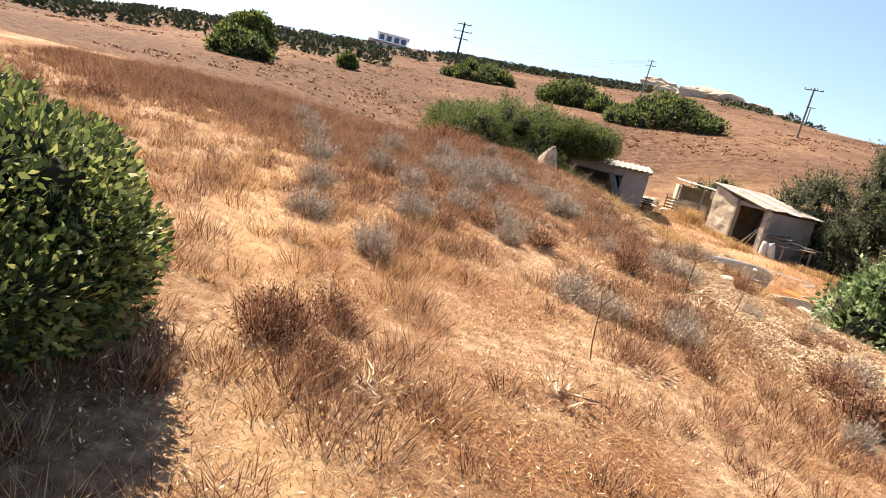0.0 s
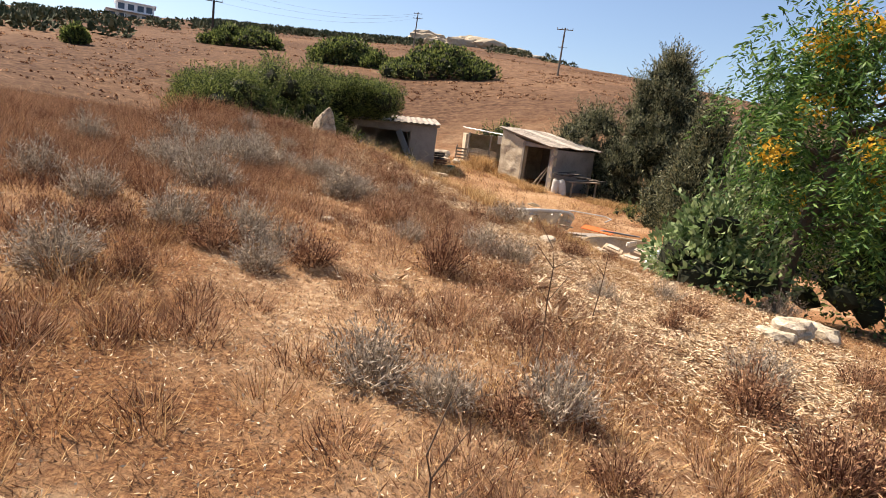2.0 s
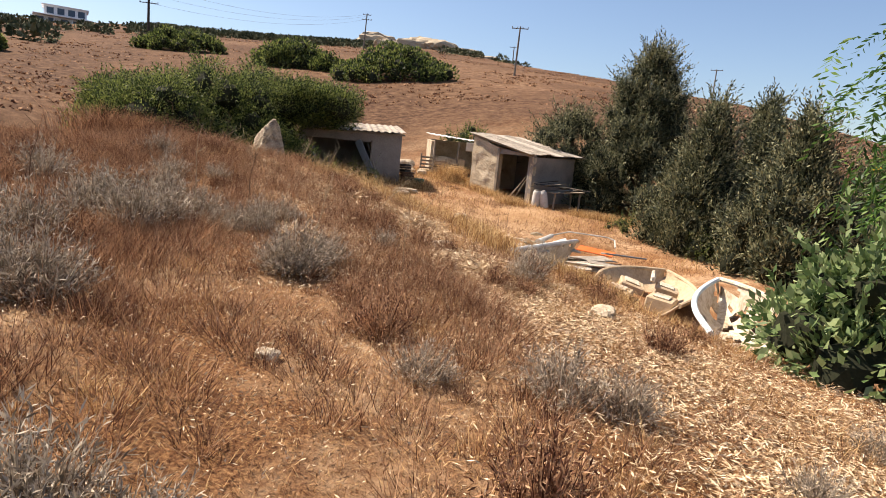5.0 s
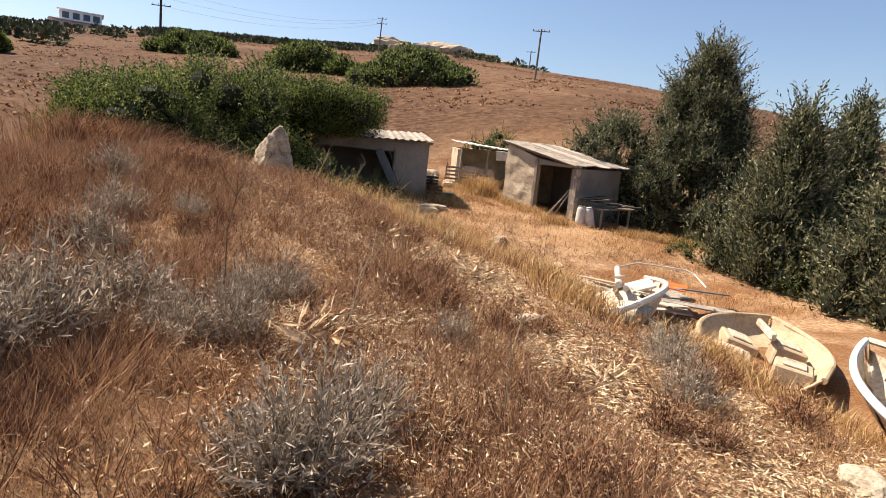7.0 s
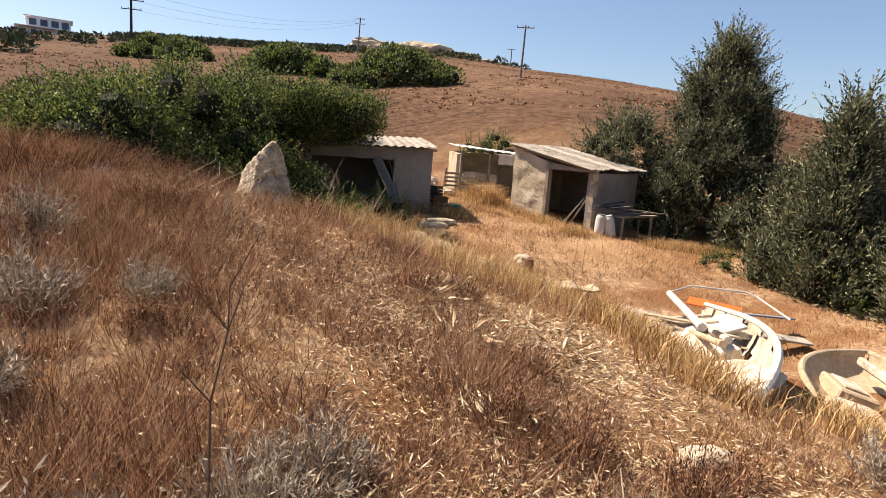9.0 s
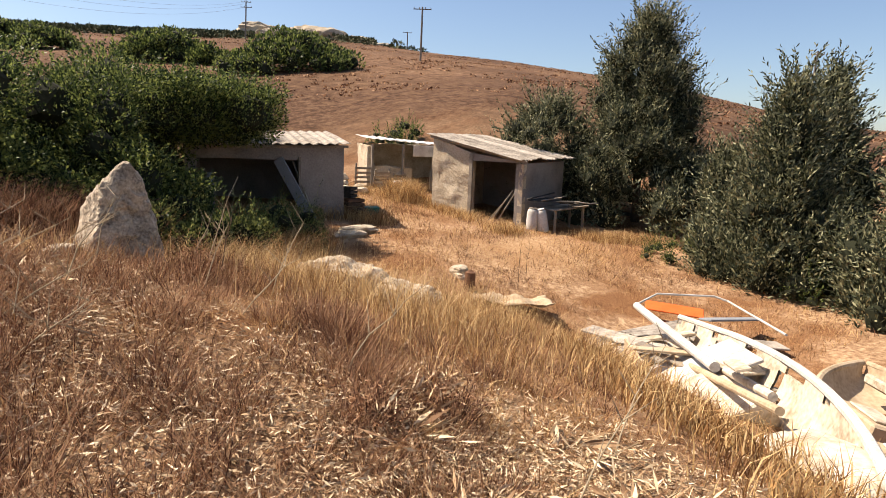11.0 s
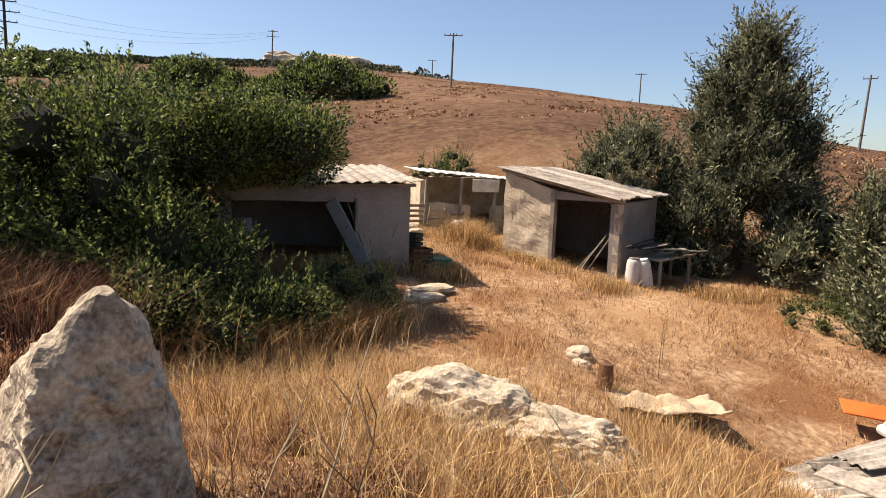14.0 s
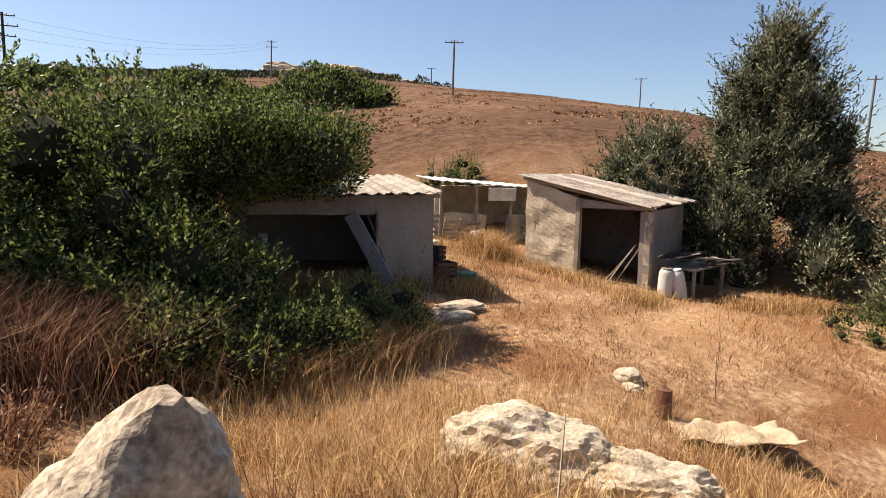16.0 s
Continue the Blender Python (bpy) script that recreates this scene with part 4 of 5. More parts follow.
def juniper(name_label, x, y, top, radius, seed, low=0.35, group="juniper trees"):
    g = gz(x, y)
    t = thing("juniper_tree", (x, y, g), name_label, "tree", group)
    h = top - g
    part("trunk", tube([(0, 0, -0.2), (0.08, 0.05, h * 0.35), (0.02, -0.05, h * 0.8)], [0.2, 0.14, 0.04], 9), M_BARK, t)
    rs = np.random.default_rng(seed)
    cs, rr, tips = [], [], []
    for i in range(int((24 + 7 * radius) * h)):
        s = rs.uniform(0.02, 1) ** 1.15
        w = radius * (0.75 + 0.25 * math.sin(seed + 5 * s)) * (1 - max(0, (s - low) / (1.02 - low)) ** 1.7)
        a = rs.uniform(0, 2 * math.pi)
        k = rs.uniform(0.4, 1.0) * (1 + 0.38 * noise.noise(Vector((2.2 * math.cos(a), 2.2 * math.sin(a), 7 * s + seed))))
        cs.append((w * k * math.cos(a), w * k * math.sin(a), max(0.25, h * (s * 0.93))))
        rr.append(rs.uniform(0.34, 0.64) * (1.15 - 0.5 * s))
    v, f = crown(cs, rr, 1050, 0.13, 0.04, seed + 1, 0.9, 0.35, 1.0)
    out = [(v, f)]
    for c, r in zip(cs, rr):
        for _ in range(4):
            d = np.array([c[0], c[1], 0.0]) / (math.hypot(c[0], c[1]) + 0.2) * 0.7 + np.array([0, 0, 0.9]) + 0.35 * rs.normal(size=3)
            d /= np.linalg.norm(d)
            n = 16
            s = np.linspace(0, 1, n)[:, None]
            p = np.asarray(c) + d * (r * 0.6) + d * s * (0.45 + 0.6 * rs.random() ** 2)
            out.append(leaf_cards(p, d * 1.1 + 0.55 * rs.normal(size=(n, 3)), np.full(n, 0.13), np.full(n, 0.04), rs))
    v, f = merge(out)
    np_object("crown", v, f, M_JUNIPER, t)
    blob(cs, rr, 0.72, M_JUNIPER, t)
    for i in range(6):
        c = cs[(i * 17) % len(cs)]
        part("limb", tube([(0.04, 0, c[2] * 0.45), (c[0] * 0.5, c[1] * 0.5, c[2] * 0.7), tuple(c)], [0.07, 0.05, 0.02], 6), M_BARK, t)


juniper("tall dark juniper tree with ragged pointed sprays", 22.0, 29.4, 7.1, 3.6, 21, 0.34)
juniper("grey-green juniper with an uneven pointed top", 19.2, 22.3, 4.0, 1.7, 33, 0.25)
juniper("broad grey-green juniper behind the wreck", 22.3, 23.2, 4.4, 2.0, 45, 0.3)
juniper("grey-green juniper at the field edge", 19.0, 18.6, 3.5, 1.7, 57, 0.35)
juniper("low spreading juniper against the shed", 19.6, 31.6, 3.9, 2.6, 61, 0.5)
juniper("grey-green juniper overhanging the yard edge", 20.4, 24.7, 2.2, 1.0, 85, 0.4)
juniper("grey-green juniper beyond the yard", 23.6, 19.0, 3.6, 1.8, 73, 0.35)


def leafy_bush(label, x, y, w, d, h, mat, seed, leaf=0.09, per=900, name="bush", group=""):
    b = thing(name, (x, y, gz(x, y)), label, "bush", group)
    rs = np.random.default_rng(seed)
    cs, rr = [], []
    n = int(10 + 9 * w * d)
    for i in range(n):
        a, k = rs.uniform(0, 2 * math.pi), math.sqrt(rs.uniform(0, 1))
        top = h * (1 - 0.65 * k**2)
        px, py = w * k * math.cos(a), d * k * math.sin(a)
        cs.append((px, py, gz(x + px, y + py) - gz(x, y) + top * rs.uniform(0.3, 0.85)))
        rr.append(rs.uniform(0.2, 0.33) * min(h, 1.6))
    v, f = crown(cs, rr, per, leaf, leaf * 0.5, seed, 0.4, 0.6, 0.9)
    np_object("crown", v, f, mat, b)
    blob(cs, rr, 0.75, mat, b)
    out = []
    for c, r in zip(cs, rr):
        for _ in range(5):
            d = np.array([0, 0, 1.0]) + 0.45 * rs.normal(size=3)
            k = np.linspace(0, 1, 14)[:, None]
            out.append(leaf_cards(np.asarray(c) + d * r * 0.6 + d * k * 0.26, d + 0.8 * rs.normal(size=(14, 3)), np.full(14, leaf * 0.9), np.full(14, leaf * 0.42), rs))
    tagged(np_object("leafy_tip", *merge(out), mat, b), kind="stuff")


leafy_bush("bright yellow-green bush beside the juniper", 17.6, 33.6, 0.8, 0.8, 1.9, M_FIG, 5, 0.09, 700)
leafy_bush("round green bush behind the pens", 18.2, 42.0, 1.3, 0.9, 1.3, M_MASTIC, 6, 0.09, 600)
leafy_bush("upright olive-green leafy shrub before the shed", 6.9, 26.0, 1.1, 0.7, 1.65, M_LENTISK, 171, 0.07, 4200)
leafy_bush("low olive-green leafy shrub before the shed", 8.3, 26.4, 0.8, 0.6, 1.2, M_LENTISK, 172, 0.05, 5200)
leafy_bush("upright olive-green leafy shrub on the bank", 5.5, 25.1, 0.9, 0.6, 1.35, M_LENTISK, 173, 0.07, 4200)
leafy_bush("low green shrub at the yard edge", 18.4, 24.6, 1.2, 0.7, 0.55, M_MASTIC, 7, 0.05, 5200)
leafy_bush("low dark undergrowth beneath the junipers", 20.0, 21.0, 2.2, 1.3, 1.0, M_MASTIC, 71, 0.07, 1200)


# far bushes on the hill: one mesh of big leaf clumps each
def hill_bush(label, az, dist, half, h, seed):
    a = radians(az)
    x, y = 4.6 + dist * math.sin(a), 17.5 + dist * math.cos(a)
    b = thing("hill_bush", (x, y, gz(x, y)), label, "bush", "bushes on the hill")
    rs = np.random.default_rng(seed)
    cs, rr = [], []
    for i in range(90):
        q, k = rs.uniform(0, 2 * math.pi), math.sqrt(rs.uniform(0, 1))
        px, py = half * k * math.cos(q), half * 0.55 * k * math.sin(q)
        cs.append((px, py, gz(x + px, y + py) - gz(x, y) + h * (1 - 0.75 * k * k) * rs.uniform(0.4, 0.85)))
        rr.append(rs.uniform(0.6, 1.1) * h / 3.4)
    v, f = crown(cs, rr, 170, 0.34, 0.17, seed, 0.6, 0.6, 0.9)
    np_object("crown", v, f, M_MASTIC, b)
    blob(cs, rr, 0.85, M_MASTIC, b)


hill_bush("wide dome-shaped dark green hill bush", 17.4, 57.5, 6.2, 3.6, 91)
hill_bush("dark green bush high on the hill", 6.4, 67, 4.2, 3.4, 92)
hill_bush("small green bush on the hill", 10.2, 64, 2.0, 2.0, 93)
hill_bush("spreading dark bush near the crest", -3.9, 79, 5.2, 3.0, 94)
hill_bush("round green bush in the dry field", -33, 48, 2.6, 2.6, 95)
hill_bush("olive-toned bush beside the track", -31, 56, 2.3, 4.4, 96)
hill_bush("small dark bush in the dry field", -19.5, 60, 1.0, 1.9, 97)


def grevillea():
    x, y = 10.8, 9.8
    g = gz(x, y)
    t = thing("silk_oak_tree", (x, y, g), "drooping ferny green tree with orange-yellow flowers", "tree")
    part("trunk", tube([(0, 0, -0.2), (0.1, 0.02, 0.9), (0.35, -0.1, 2.2), (0.5, -0.15, 4.2)], [0.13, 0.11, 0.08, 0.03], 9), M_BARK, t)
    rs = np.random.default_rng(12)
    leaves, flowers = [], []
    for i in range(64):
        a, s = rs.uniform(0, 2 * math.pi), rs.uniform(0.15, 1)
        r = (0.55 + 1.1 * math.sin(math.pi * min(1, s * 0.95))) * rs.uniform(0.35, 1)
        e = np.array([0.4 + r * math.cos(a), -0.2 + r * math.sin(a), 0.7 + 3.4 * s])
        st = np.array([0.1 + 0.4 * s, -0.1 * s, 0.6 + 3.0 * s])
        if i < 36:
            part("limb", tube([tuple(st), tuple((st + e) / 2 + np.array([0, 0, 0.12])), tuple(e)], [0.035, 0.025, 0.01], 6), M_BARK, t)
        for _ in range(26):
            d = unit(rs, 1)[0] * np.array([1, 1, 0.4])
            n = 16
            k = np.linspace(0.05, 1, n)[:, None]
            o = e + 0.35 * rs.normal(size=3) * np.array([1, 1, 0.7])
            p = o + d * k * 0.42 - np.array([0, 0, 1.0]) * k**2 * 0.42
            ax = np.where(np.arange(n)[:, None] % 2 == 0, 1, -1) * np.cross(d, [0, 0, 1.0]) + d * 0.6 - np.array([0, 0, 0.5])
            leaves.append(leaf_cards(p, ax + 0.15 * rs.normal(size=(n, 3)), np.full(n, 0.11), np.full(n, 0.03), rs))
        if i % 2:
            n = 120
            o = e + 0.3 * rs.normal(size=3)
            flowers.append(leaf_cards(o + rs.normal(size=(n, 3)) * np.array([0.11, 0.11, 0.09]), unit(rs, n), np.full(n, 0.07), np.full(n, 0.04), rs))
    v, f = merge(leaves)
    np_object("crown", v, f, M_GREVILLEA, t)
    v, f = merge(flowers)
    np_object("blossom", v, f, M_FLOWER, t)["label"] = "orange-yellow blossom clusters"
    leafy_bush("pale broad-leaved fig shrub under the tree", 10.15, 10.2, 0.7, 0.7, 1.6, M_FIG, 15, 0.13, 900)
    leafy_bush("dark green undergrowth in deep shade", 12.2, 9.2, 1.4, 1.3, 1.6, M_MASTIC, 16, 0.08, 900)


grevillea()


# ---- dry shrubs: a few shapes, copied about ----
def shrub_meshes(seed, h, w, n, bits=12, leaf=0.045):
    """Wiry stems from one foot, and the small dry leaves and heads along them."""
    rs = np.random.default_rng(seed)
    a, k = rs.uniform(0, 2 * np.pi, n), np.sqrt(rs.uniform(0, 1, n))
    base = np.stack([0.2 * w * k * np.cos(a), 0.2 * w * k * np.sin(a), 0 * a], -1)
    hh = h * (1 - 0.5 * k**2) * rs.uniform(0.5, 1.15, n)
    tip = np.stack([w * 0.6 * k * np.cos(a), w * 0.6 * k * np.sin(a), hh], -1) + 0.035 * rs.normal(size=(n, 3))
    d = tip - base
    stems = leaf_cards(base, d, np.linalg.norm(d, axis=1), np.full(n, 0.006), rs)
    out = []
    for _ in range(bits):
        s = rs.uniform(0.3, 1.05, n)[:, None]
        out.append(leaf_cards(base + d * s, d + 0.22 * rs.normal(size=(n, 3)), leaf * rs.uniform(0.5, 1.4, n), np.full(n, 0.007), rs))
    return stems, merge(out)


def scatter_shrubs(kind, label, mat, spots, meshes, group, category="shrub"):
    made = []
    for i, (x, y, s) in enumerate(spots):
        k = i % len(meshes)
        m = pose(x, y, gz(x, y) - 0.02, 0, 0, 137 * i) @ Matrix.Diagonal((s, s, s * (0.85 + 0.3 * ((i * 7) % 5) / 5), 1))
        if k >= len(made):
            ob = tagged(new(kind), label, category, group)
            for name, (v, f) in zip(("stem", "foliage"), meshes[k]):
                tagged(np_object(name, v, f, mat, ob), kind="stuff")
            ob.matrix_basis = m
            made.append((ob, m))
        else:
            proto = made[k][0]
            keep = proto.scale.copy()
            ob = copy_thing(proto, m @ Matrix.Diagonal((1 / keep[0], 1 / keep[1], 1 / keep[2], 1)))


GREY = [(4.2, 5.75, 1.0), (4.5, 5.5, 0.75), (5.1, 5.5, 0.85), (7.15, 6.3, 1.0), (3.49, 8.2, 1.0), (3.81, 8.04, 0.85), (3.61, 7.46, 0.8), (4.69, 11.42, 1.2), (5.98, 9.2, 1.1), (6.3, 9.0, 0.9), (5.18, 9.45, 0.8),
        (2.96, 8.2, 1.0), (3.04, 12.8, 1.2), (2.29, 11.5, 1.2), (2.9, 10.25, 1.1), (10.25, 9.2, 1.2), (3.5, 12.6, 1.4), (3.3, 12.2, 1.3), (4.12, 12.7, 0.9), (4.48, 13.5, 0.9), (4.55, 11.4, 1.1), (8.3, 13.75, 1.1),
        (2.65, 11.7, 1.2), (2.5, 6.8, 1.0), (3.4, 14.4, 1.0),
        (3.8, 13.1, 1.3), (4.75, 13.7, 0.9), (4.4, 12.8, 0.9), (2.6, 10.6, 1.2), (5.0, 11.9, 0.9), (1.7, 5.7, 0.9), (0.9, 8.6, 1.1), (1.6, 9.4, 1.0),
        (2.2, 8.8, 1.0), (3.1, 10.2, 1.1), (0.2, 10.4, 1.2), (1.3, 12.2, 1.2), (2.9, 12.6, 1.2), (3.4, 15.4, 1.1), (2.2, 14.2, 1.2), (-0.6, 12.4, 1.1), (5.9, 13.2, 0.8), (7.4, 12.4, 0.9), (7.9, 13.2, 1.0),
        (3.2, 16.5, 1.1), (4.0, 15.6, 0.8), (6.9, 8.2, 0.7), (2.4, 5.2, 0.8), (1.4, 6.9, 0.9), (6.2, 4.6, 0.6), (8.0, 8.6, 0.8), (3.6, 22.2, 0.9), (3.0, 20.9, 1.1), (4.0, 23.2, 0.9)]
scatter_shrubs("grey_shrub", "silvery grey dried shrub with wiry stems", M_GREY, GREY, [shrub_meshes(s, 0.36, 0.46, 170, 13) for s in (1, 2, 3, 4)], "grey dried shrubs")

rs = np.random.default_rng(77)
BROWN = []
while len(BROWN) < 90:
    x, y = rs.uniform(-3, 9), rs.uniform(2, 21)
    if np.hypot(x - np.interp(y, (0.3, 2.9, 5.1, 8.4, 10.4, 13.1, 15.5, 18.1), (3.1, 3.6, 3.7, 4.4, 4.2, 4.7, 5.2, 5.0)), 0) < 0.55 and y < 18.5:
        continue
    if y - 0.9 * x > 17 or (x > 6.5 and y > 14) or (y < 7 and x < 1.9) or fbm(x, y, 1.6, 2) < -0.1:
        continue
    BROWN.append((x, y, rs.uniform(0.6, 1.15)))
BROWN += [(3.28, 7.85, 1.1), (4.02, 7.7, 1.1), (5.16, 8.0, 1.2), (5.78, 7.8, 0.9), (3.3, 21.6, 1.8), (3.9, 22.0, 1.6), (2.7, 22.3, 1.8), (4.3, 22.7, 1.5), (3.5, 23.0, 1.6), (2.4, 21.4, 1.6), (4.1, 18.5, 1.0), (5.7, 19.4, 1.0), (5.5, 18.7, 0.9), (3.7, 17.9, 1.1)]
scatter_shrubs("brown_weed", "bushy reddish-brown dried weed clump", M_WEED, BROWN, [shrub_meshes(s, 0.30, 0.40, 190, 9, 0.035) for s in (11, 12, 13, 14)], "brown weed clumps")


# ---- pale rosettes of dead leaves and bare stalks ----
def rosette_mesh(seed, n=40, length=0.22):
    rs = np.random.default_rng(seed)
    a = rs.uniform(0, 2 * np.pi, n)
    el = rs.uniform(-0.05, 0.7, n)
    d = np.stack([np.cos(a) * np.cos(el), np.sin(a) * np.cos(el), np.sin(el)], -1)
    p = np.stack([0.10 * np.cos(a + 1), 0.10 * np.sin(a + 1), 0.03 + 0.05 * rs.random(n)], -1)
    one = leaf_cards(p, d, length * rs.uniform(0.5, 1.1, n), rs.uniform(0.012, 0.03, n), rs)
    q = p * 2.0 + 0.05 * rs.normal(size=(n, 3)) * np.array([1, 1, 0.2])
    two = leaf_cards(q, d + 0.5 * rs.normal(size=(n, 3)), 0.6 * length * rs.uniform(0.4, 1.1, n), rs.uniform(0.008, 0.02, n), rs)
    return one, two


ROSETTES = [(6.02, 7.8, 1.1), (4.61, 7.5, 0.8), (4.86, 12.85, 1.2), (6.1, 15.44, 1.1), (6.07, 16.14, 1.0), (7.03, 16.0, 1.0), (7.03, 15.43, 1.1), (5.86, 6.98, 0.9), (6.4, 12.3, 1.0), (6.9, 12.6, 1.0), (5.6, 12.7, 0.9), (6.2, 12.5, 1.0),
            (3.9, 3.6, 0.7), (2.9, 3.0, 0.7), (6.4, 16.6, 0.9), (4.2, 18.4, 1.1), (4.5, 18.1, 1.0), (5.8, 14.2, 0.9), (4.6, 4.4, 0.6)]
scatter_shrubs("dead_rosette", "bleached rosette of curled dead leaves", M_LITTER, ROSETTES, [rosette_mesh(s) for s in (31, 32, 33)], "dead rosettes", "dead plant")


def stalk(x, y, h, lean, pale, seed):
    rs = random.Random(seed)
    z = gz(x, y)
    s = thing("dead_stalk", (x, y, z - 0.03), "tall bare dried stalk with a few twigs", "dead plant", "bare stalks")
    pts = [(lean * h * (t**1.4) + 0.02 * rs.uniform(-1, 1), 0.3 * lean * h * t * rs.uniform(0.5, 1), h * t) for t in (0, 0.3, 0.6, 0.85, 1)]
    mt = M_STALK_PALE if pale else M_STALK
    part("stem", tube(pts, [0.006, 0.005, 0.0042, 0.0032, 0.002], 5), mt, s)
    for i in range(5):
        b = pts[2 + i % 3]
        part("twig", tube([b, (b[0] + rs.uniform(-0.14, 0.14), b[1] + rs.uniform(-0.14, 0.14), b[2] + rs.uniform(0.05, 0.18))], [0.003, 0.0015], 4), mt, s)


for i, (x, y, h, l, p) in enumerate(((4.15, 4.4, 0.5, -0.1, 0), (5.24, 6.04, 0.8, 0.0, 0), (6.0, 6.5, 0.45, 0.05, 1), (4.9, 12.3, 0.75, 0.25, 1), (4.35, 13.4, 0.9, 0.05, 0), (6.3, 15.3, 0.6, 0.9, 1), (7.2, 15.9, 0.6, 0.9, 1), (3.8, 12.6, 0.9, 0.05, 1),
                                    (5.8, 12.0, 0.7, 0.0, 1), (2.3, 13.2, 0.7, 0.1, 0), (6.2, 7.1, 0.55, 0.1, 0), (3.55, 20.6, 1.1, 0.1, 0), (3.2, 20.4, 1.0, -0.1, 0), (3.75, 21.4, 1.0, 0.15, 0), (2.9, 21.5, 1.1, 0.05, 0), (5.6, 19.0, 0.7, 0.3, 1), (6.0, 18.4, 0.6, 0.5, 1), (5.5, 19.4, 0.5, 0.5, 1), (3.9, 19.3, 0.5, -0.5, 1), (12.4, 23.6, 0.9, 0.05, 0), (12.9, 24.0, 0.8, 0.1, 0), (4.2, 18.4, 0.35, 1.4, 1), (4.5, 18.7, 0.4, 1.1, 1), (3.9, 18.8, 0.4, 1.3, 1), (4.0, 17.9, 0.3, 1.5, 1), (5.6, 17.6, 0.35, 1.2, 1), (6.0, 16.8, 0.4, 1.0, 1), (4.6, 17.9, 0.5, 0.6, 1), (4.8, 18.5, 0.55, 0.3, 1), (4.3, 17.4, 0.3, 1.6, 1), (4.9, 17.2, 0.25, -1.8, 1), (5.5, 18.3, 0.5, 0.4, 1), (4.1, 18.1, 0.6, 0.2, 0), (5.7, 18.9, 0.6, 0.2, 0), (4.4, 16.9, 0.3, 1.3, 1))):
    stalk(x, y, h, l, p, i)


# ---- grass and litter ----
def field(n, x0, x1, y0, y1, keep):
    x, y = rng.uniform(x0, x1, n), rng.uniform(y0, y1, n)
    k = keep(x, y) > rng.uniform(0, 1, n)
    return x[k], y[k]


def off_sheds(x, y):
    a = (np.abs(0.468 * (x - 15.92) + 0.884 * (y - 28.22) - 1.7) < 3.4) & (0.884 * (x - 15.92) - 0.468 * (y - 28.22) > -0.1) & (0.884 * (x - 15.92) - 0.468 * (y - 28.22) < 3.4) & (y > 27.4)
    b = (x > 6.6) & (x < 10.9) & (y > 28.5) & (y < 32.9)
    return ~(a | b)


def walked(x, y):
    line = np.interp(y, (0.3, 2.9, 5.1, 8.4, 10.4, 13.1, 15.5, 18.1), (3.1, 3.6, 3.7, 4.4, 4.2, 4.7, 5.2, 5.0))
    return np.where(y < 18.6, np.clip((np.abs(x - line) - 0.25) / 0.5, np.where(y < 9, 0.15, 0.5), 1), 1)


def stuff(name, pieces, mat, label, category):
    v, f = merge(pieces)
    tagged(np_object(name, v, f, mat), label, category, "", "stuff")


def wreck_gap(x, y):
    """Little grass where the long wreck and the boulders lie."""
    t = np.clip(((x - 12.3) * -3.5 + (y - 20.2) * -5.3) / 40.3, 0, 1)
    d = np.hypot(x - 12.3 + 3.5 * t, y - 20.2 + 5.3 * t)
    return np.where(d < 1.05, 0.08, 1) * np.where(np.hypot(x - 8.3, y - 21.6) < 0.85, 0.3, 1)


def bank(x, y):
    """Where the golden grass stands: down the bank and through the near yard."""
    d = np.exp(-(((x - 8.0) / 3.2) ** 2 + ((y - 21.2) / 3.6) ** 2) ** 1.5)
    e = np.exp(-(((x - 13.2) / 1.6) ** 2 + ((y - 33.0) / 3.0) ** 2))
    return np.clip(1.25 * d + 0.6 * e, 0, 1)


x, y = field(900000, -3, 11.5, 1, 21, lambda x, y: np.clip(0.62 + 0.7 * fbm(x, y, 1.1, 1), 0.2, 1) * np.clip(1.25 - np.abs(x - 4.8) / 8, 0.15, 1) * 0.85)
stuff("straw_stubble", [slivers(x, y, ground_z(x, y) - 0.004, rng.uniform(0.01, 0.05, len(x)), rng.uniform(0.003, 0.0065, len(x)), rng.uniform(0.3, 2.2, len(x)))], M_STRAW, "short bleached straw stubble over the slope", "grass")


def tufts(n, per, h0, h1, spread, keep, area=(-5, 10.5, 0.9, 21.5)):
    cx, cy = field(n, *area, keep)
    k = len(cx)
    size = rng.uniform(0.55, 1.25, k)
    a, q = rng.uniform(0, 2 * np.pi, (k, per)), np.sqrt(rng.uniform(0, 1, (k, per))) * spread * size[:, None]
    x, y = (cx[:, None] + q * np.cos(a)).ravel(), (cy[:, None] + q * np.sin(a)).ravel()
    hh = (rng.uniform(h0, h1, (k, per)) * size[:, None] * (1.1 - 0.5 * (q / (spread * 1.25)) ** 2)).ravel()
    return slivers(x, y, ground_z(x, y) - 0.006, hh, rng.uniform(0.003, 0.006, k * per), rng.uniform(0.15, 1.2, k * per), (a + rng.normal(size=(k, per)) * 0.9).ravel())


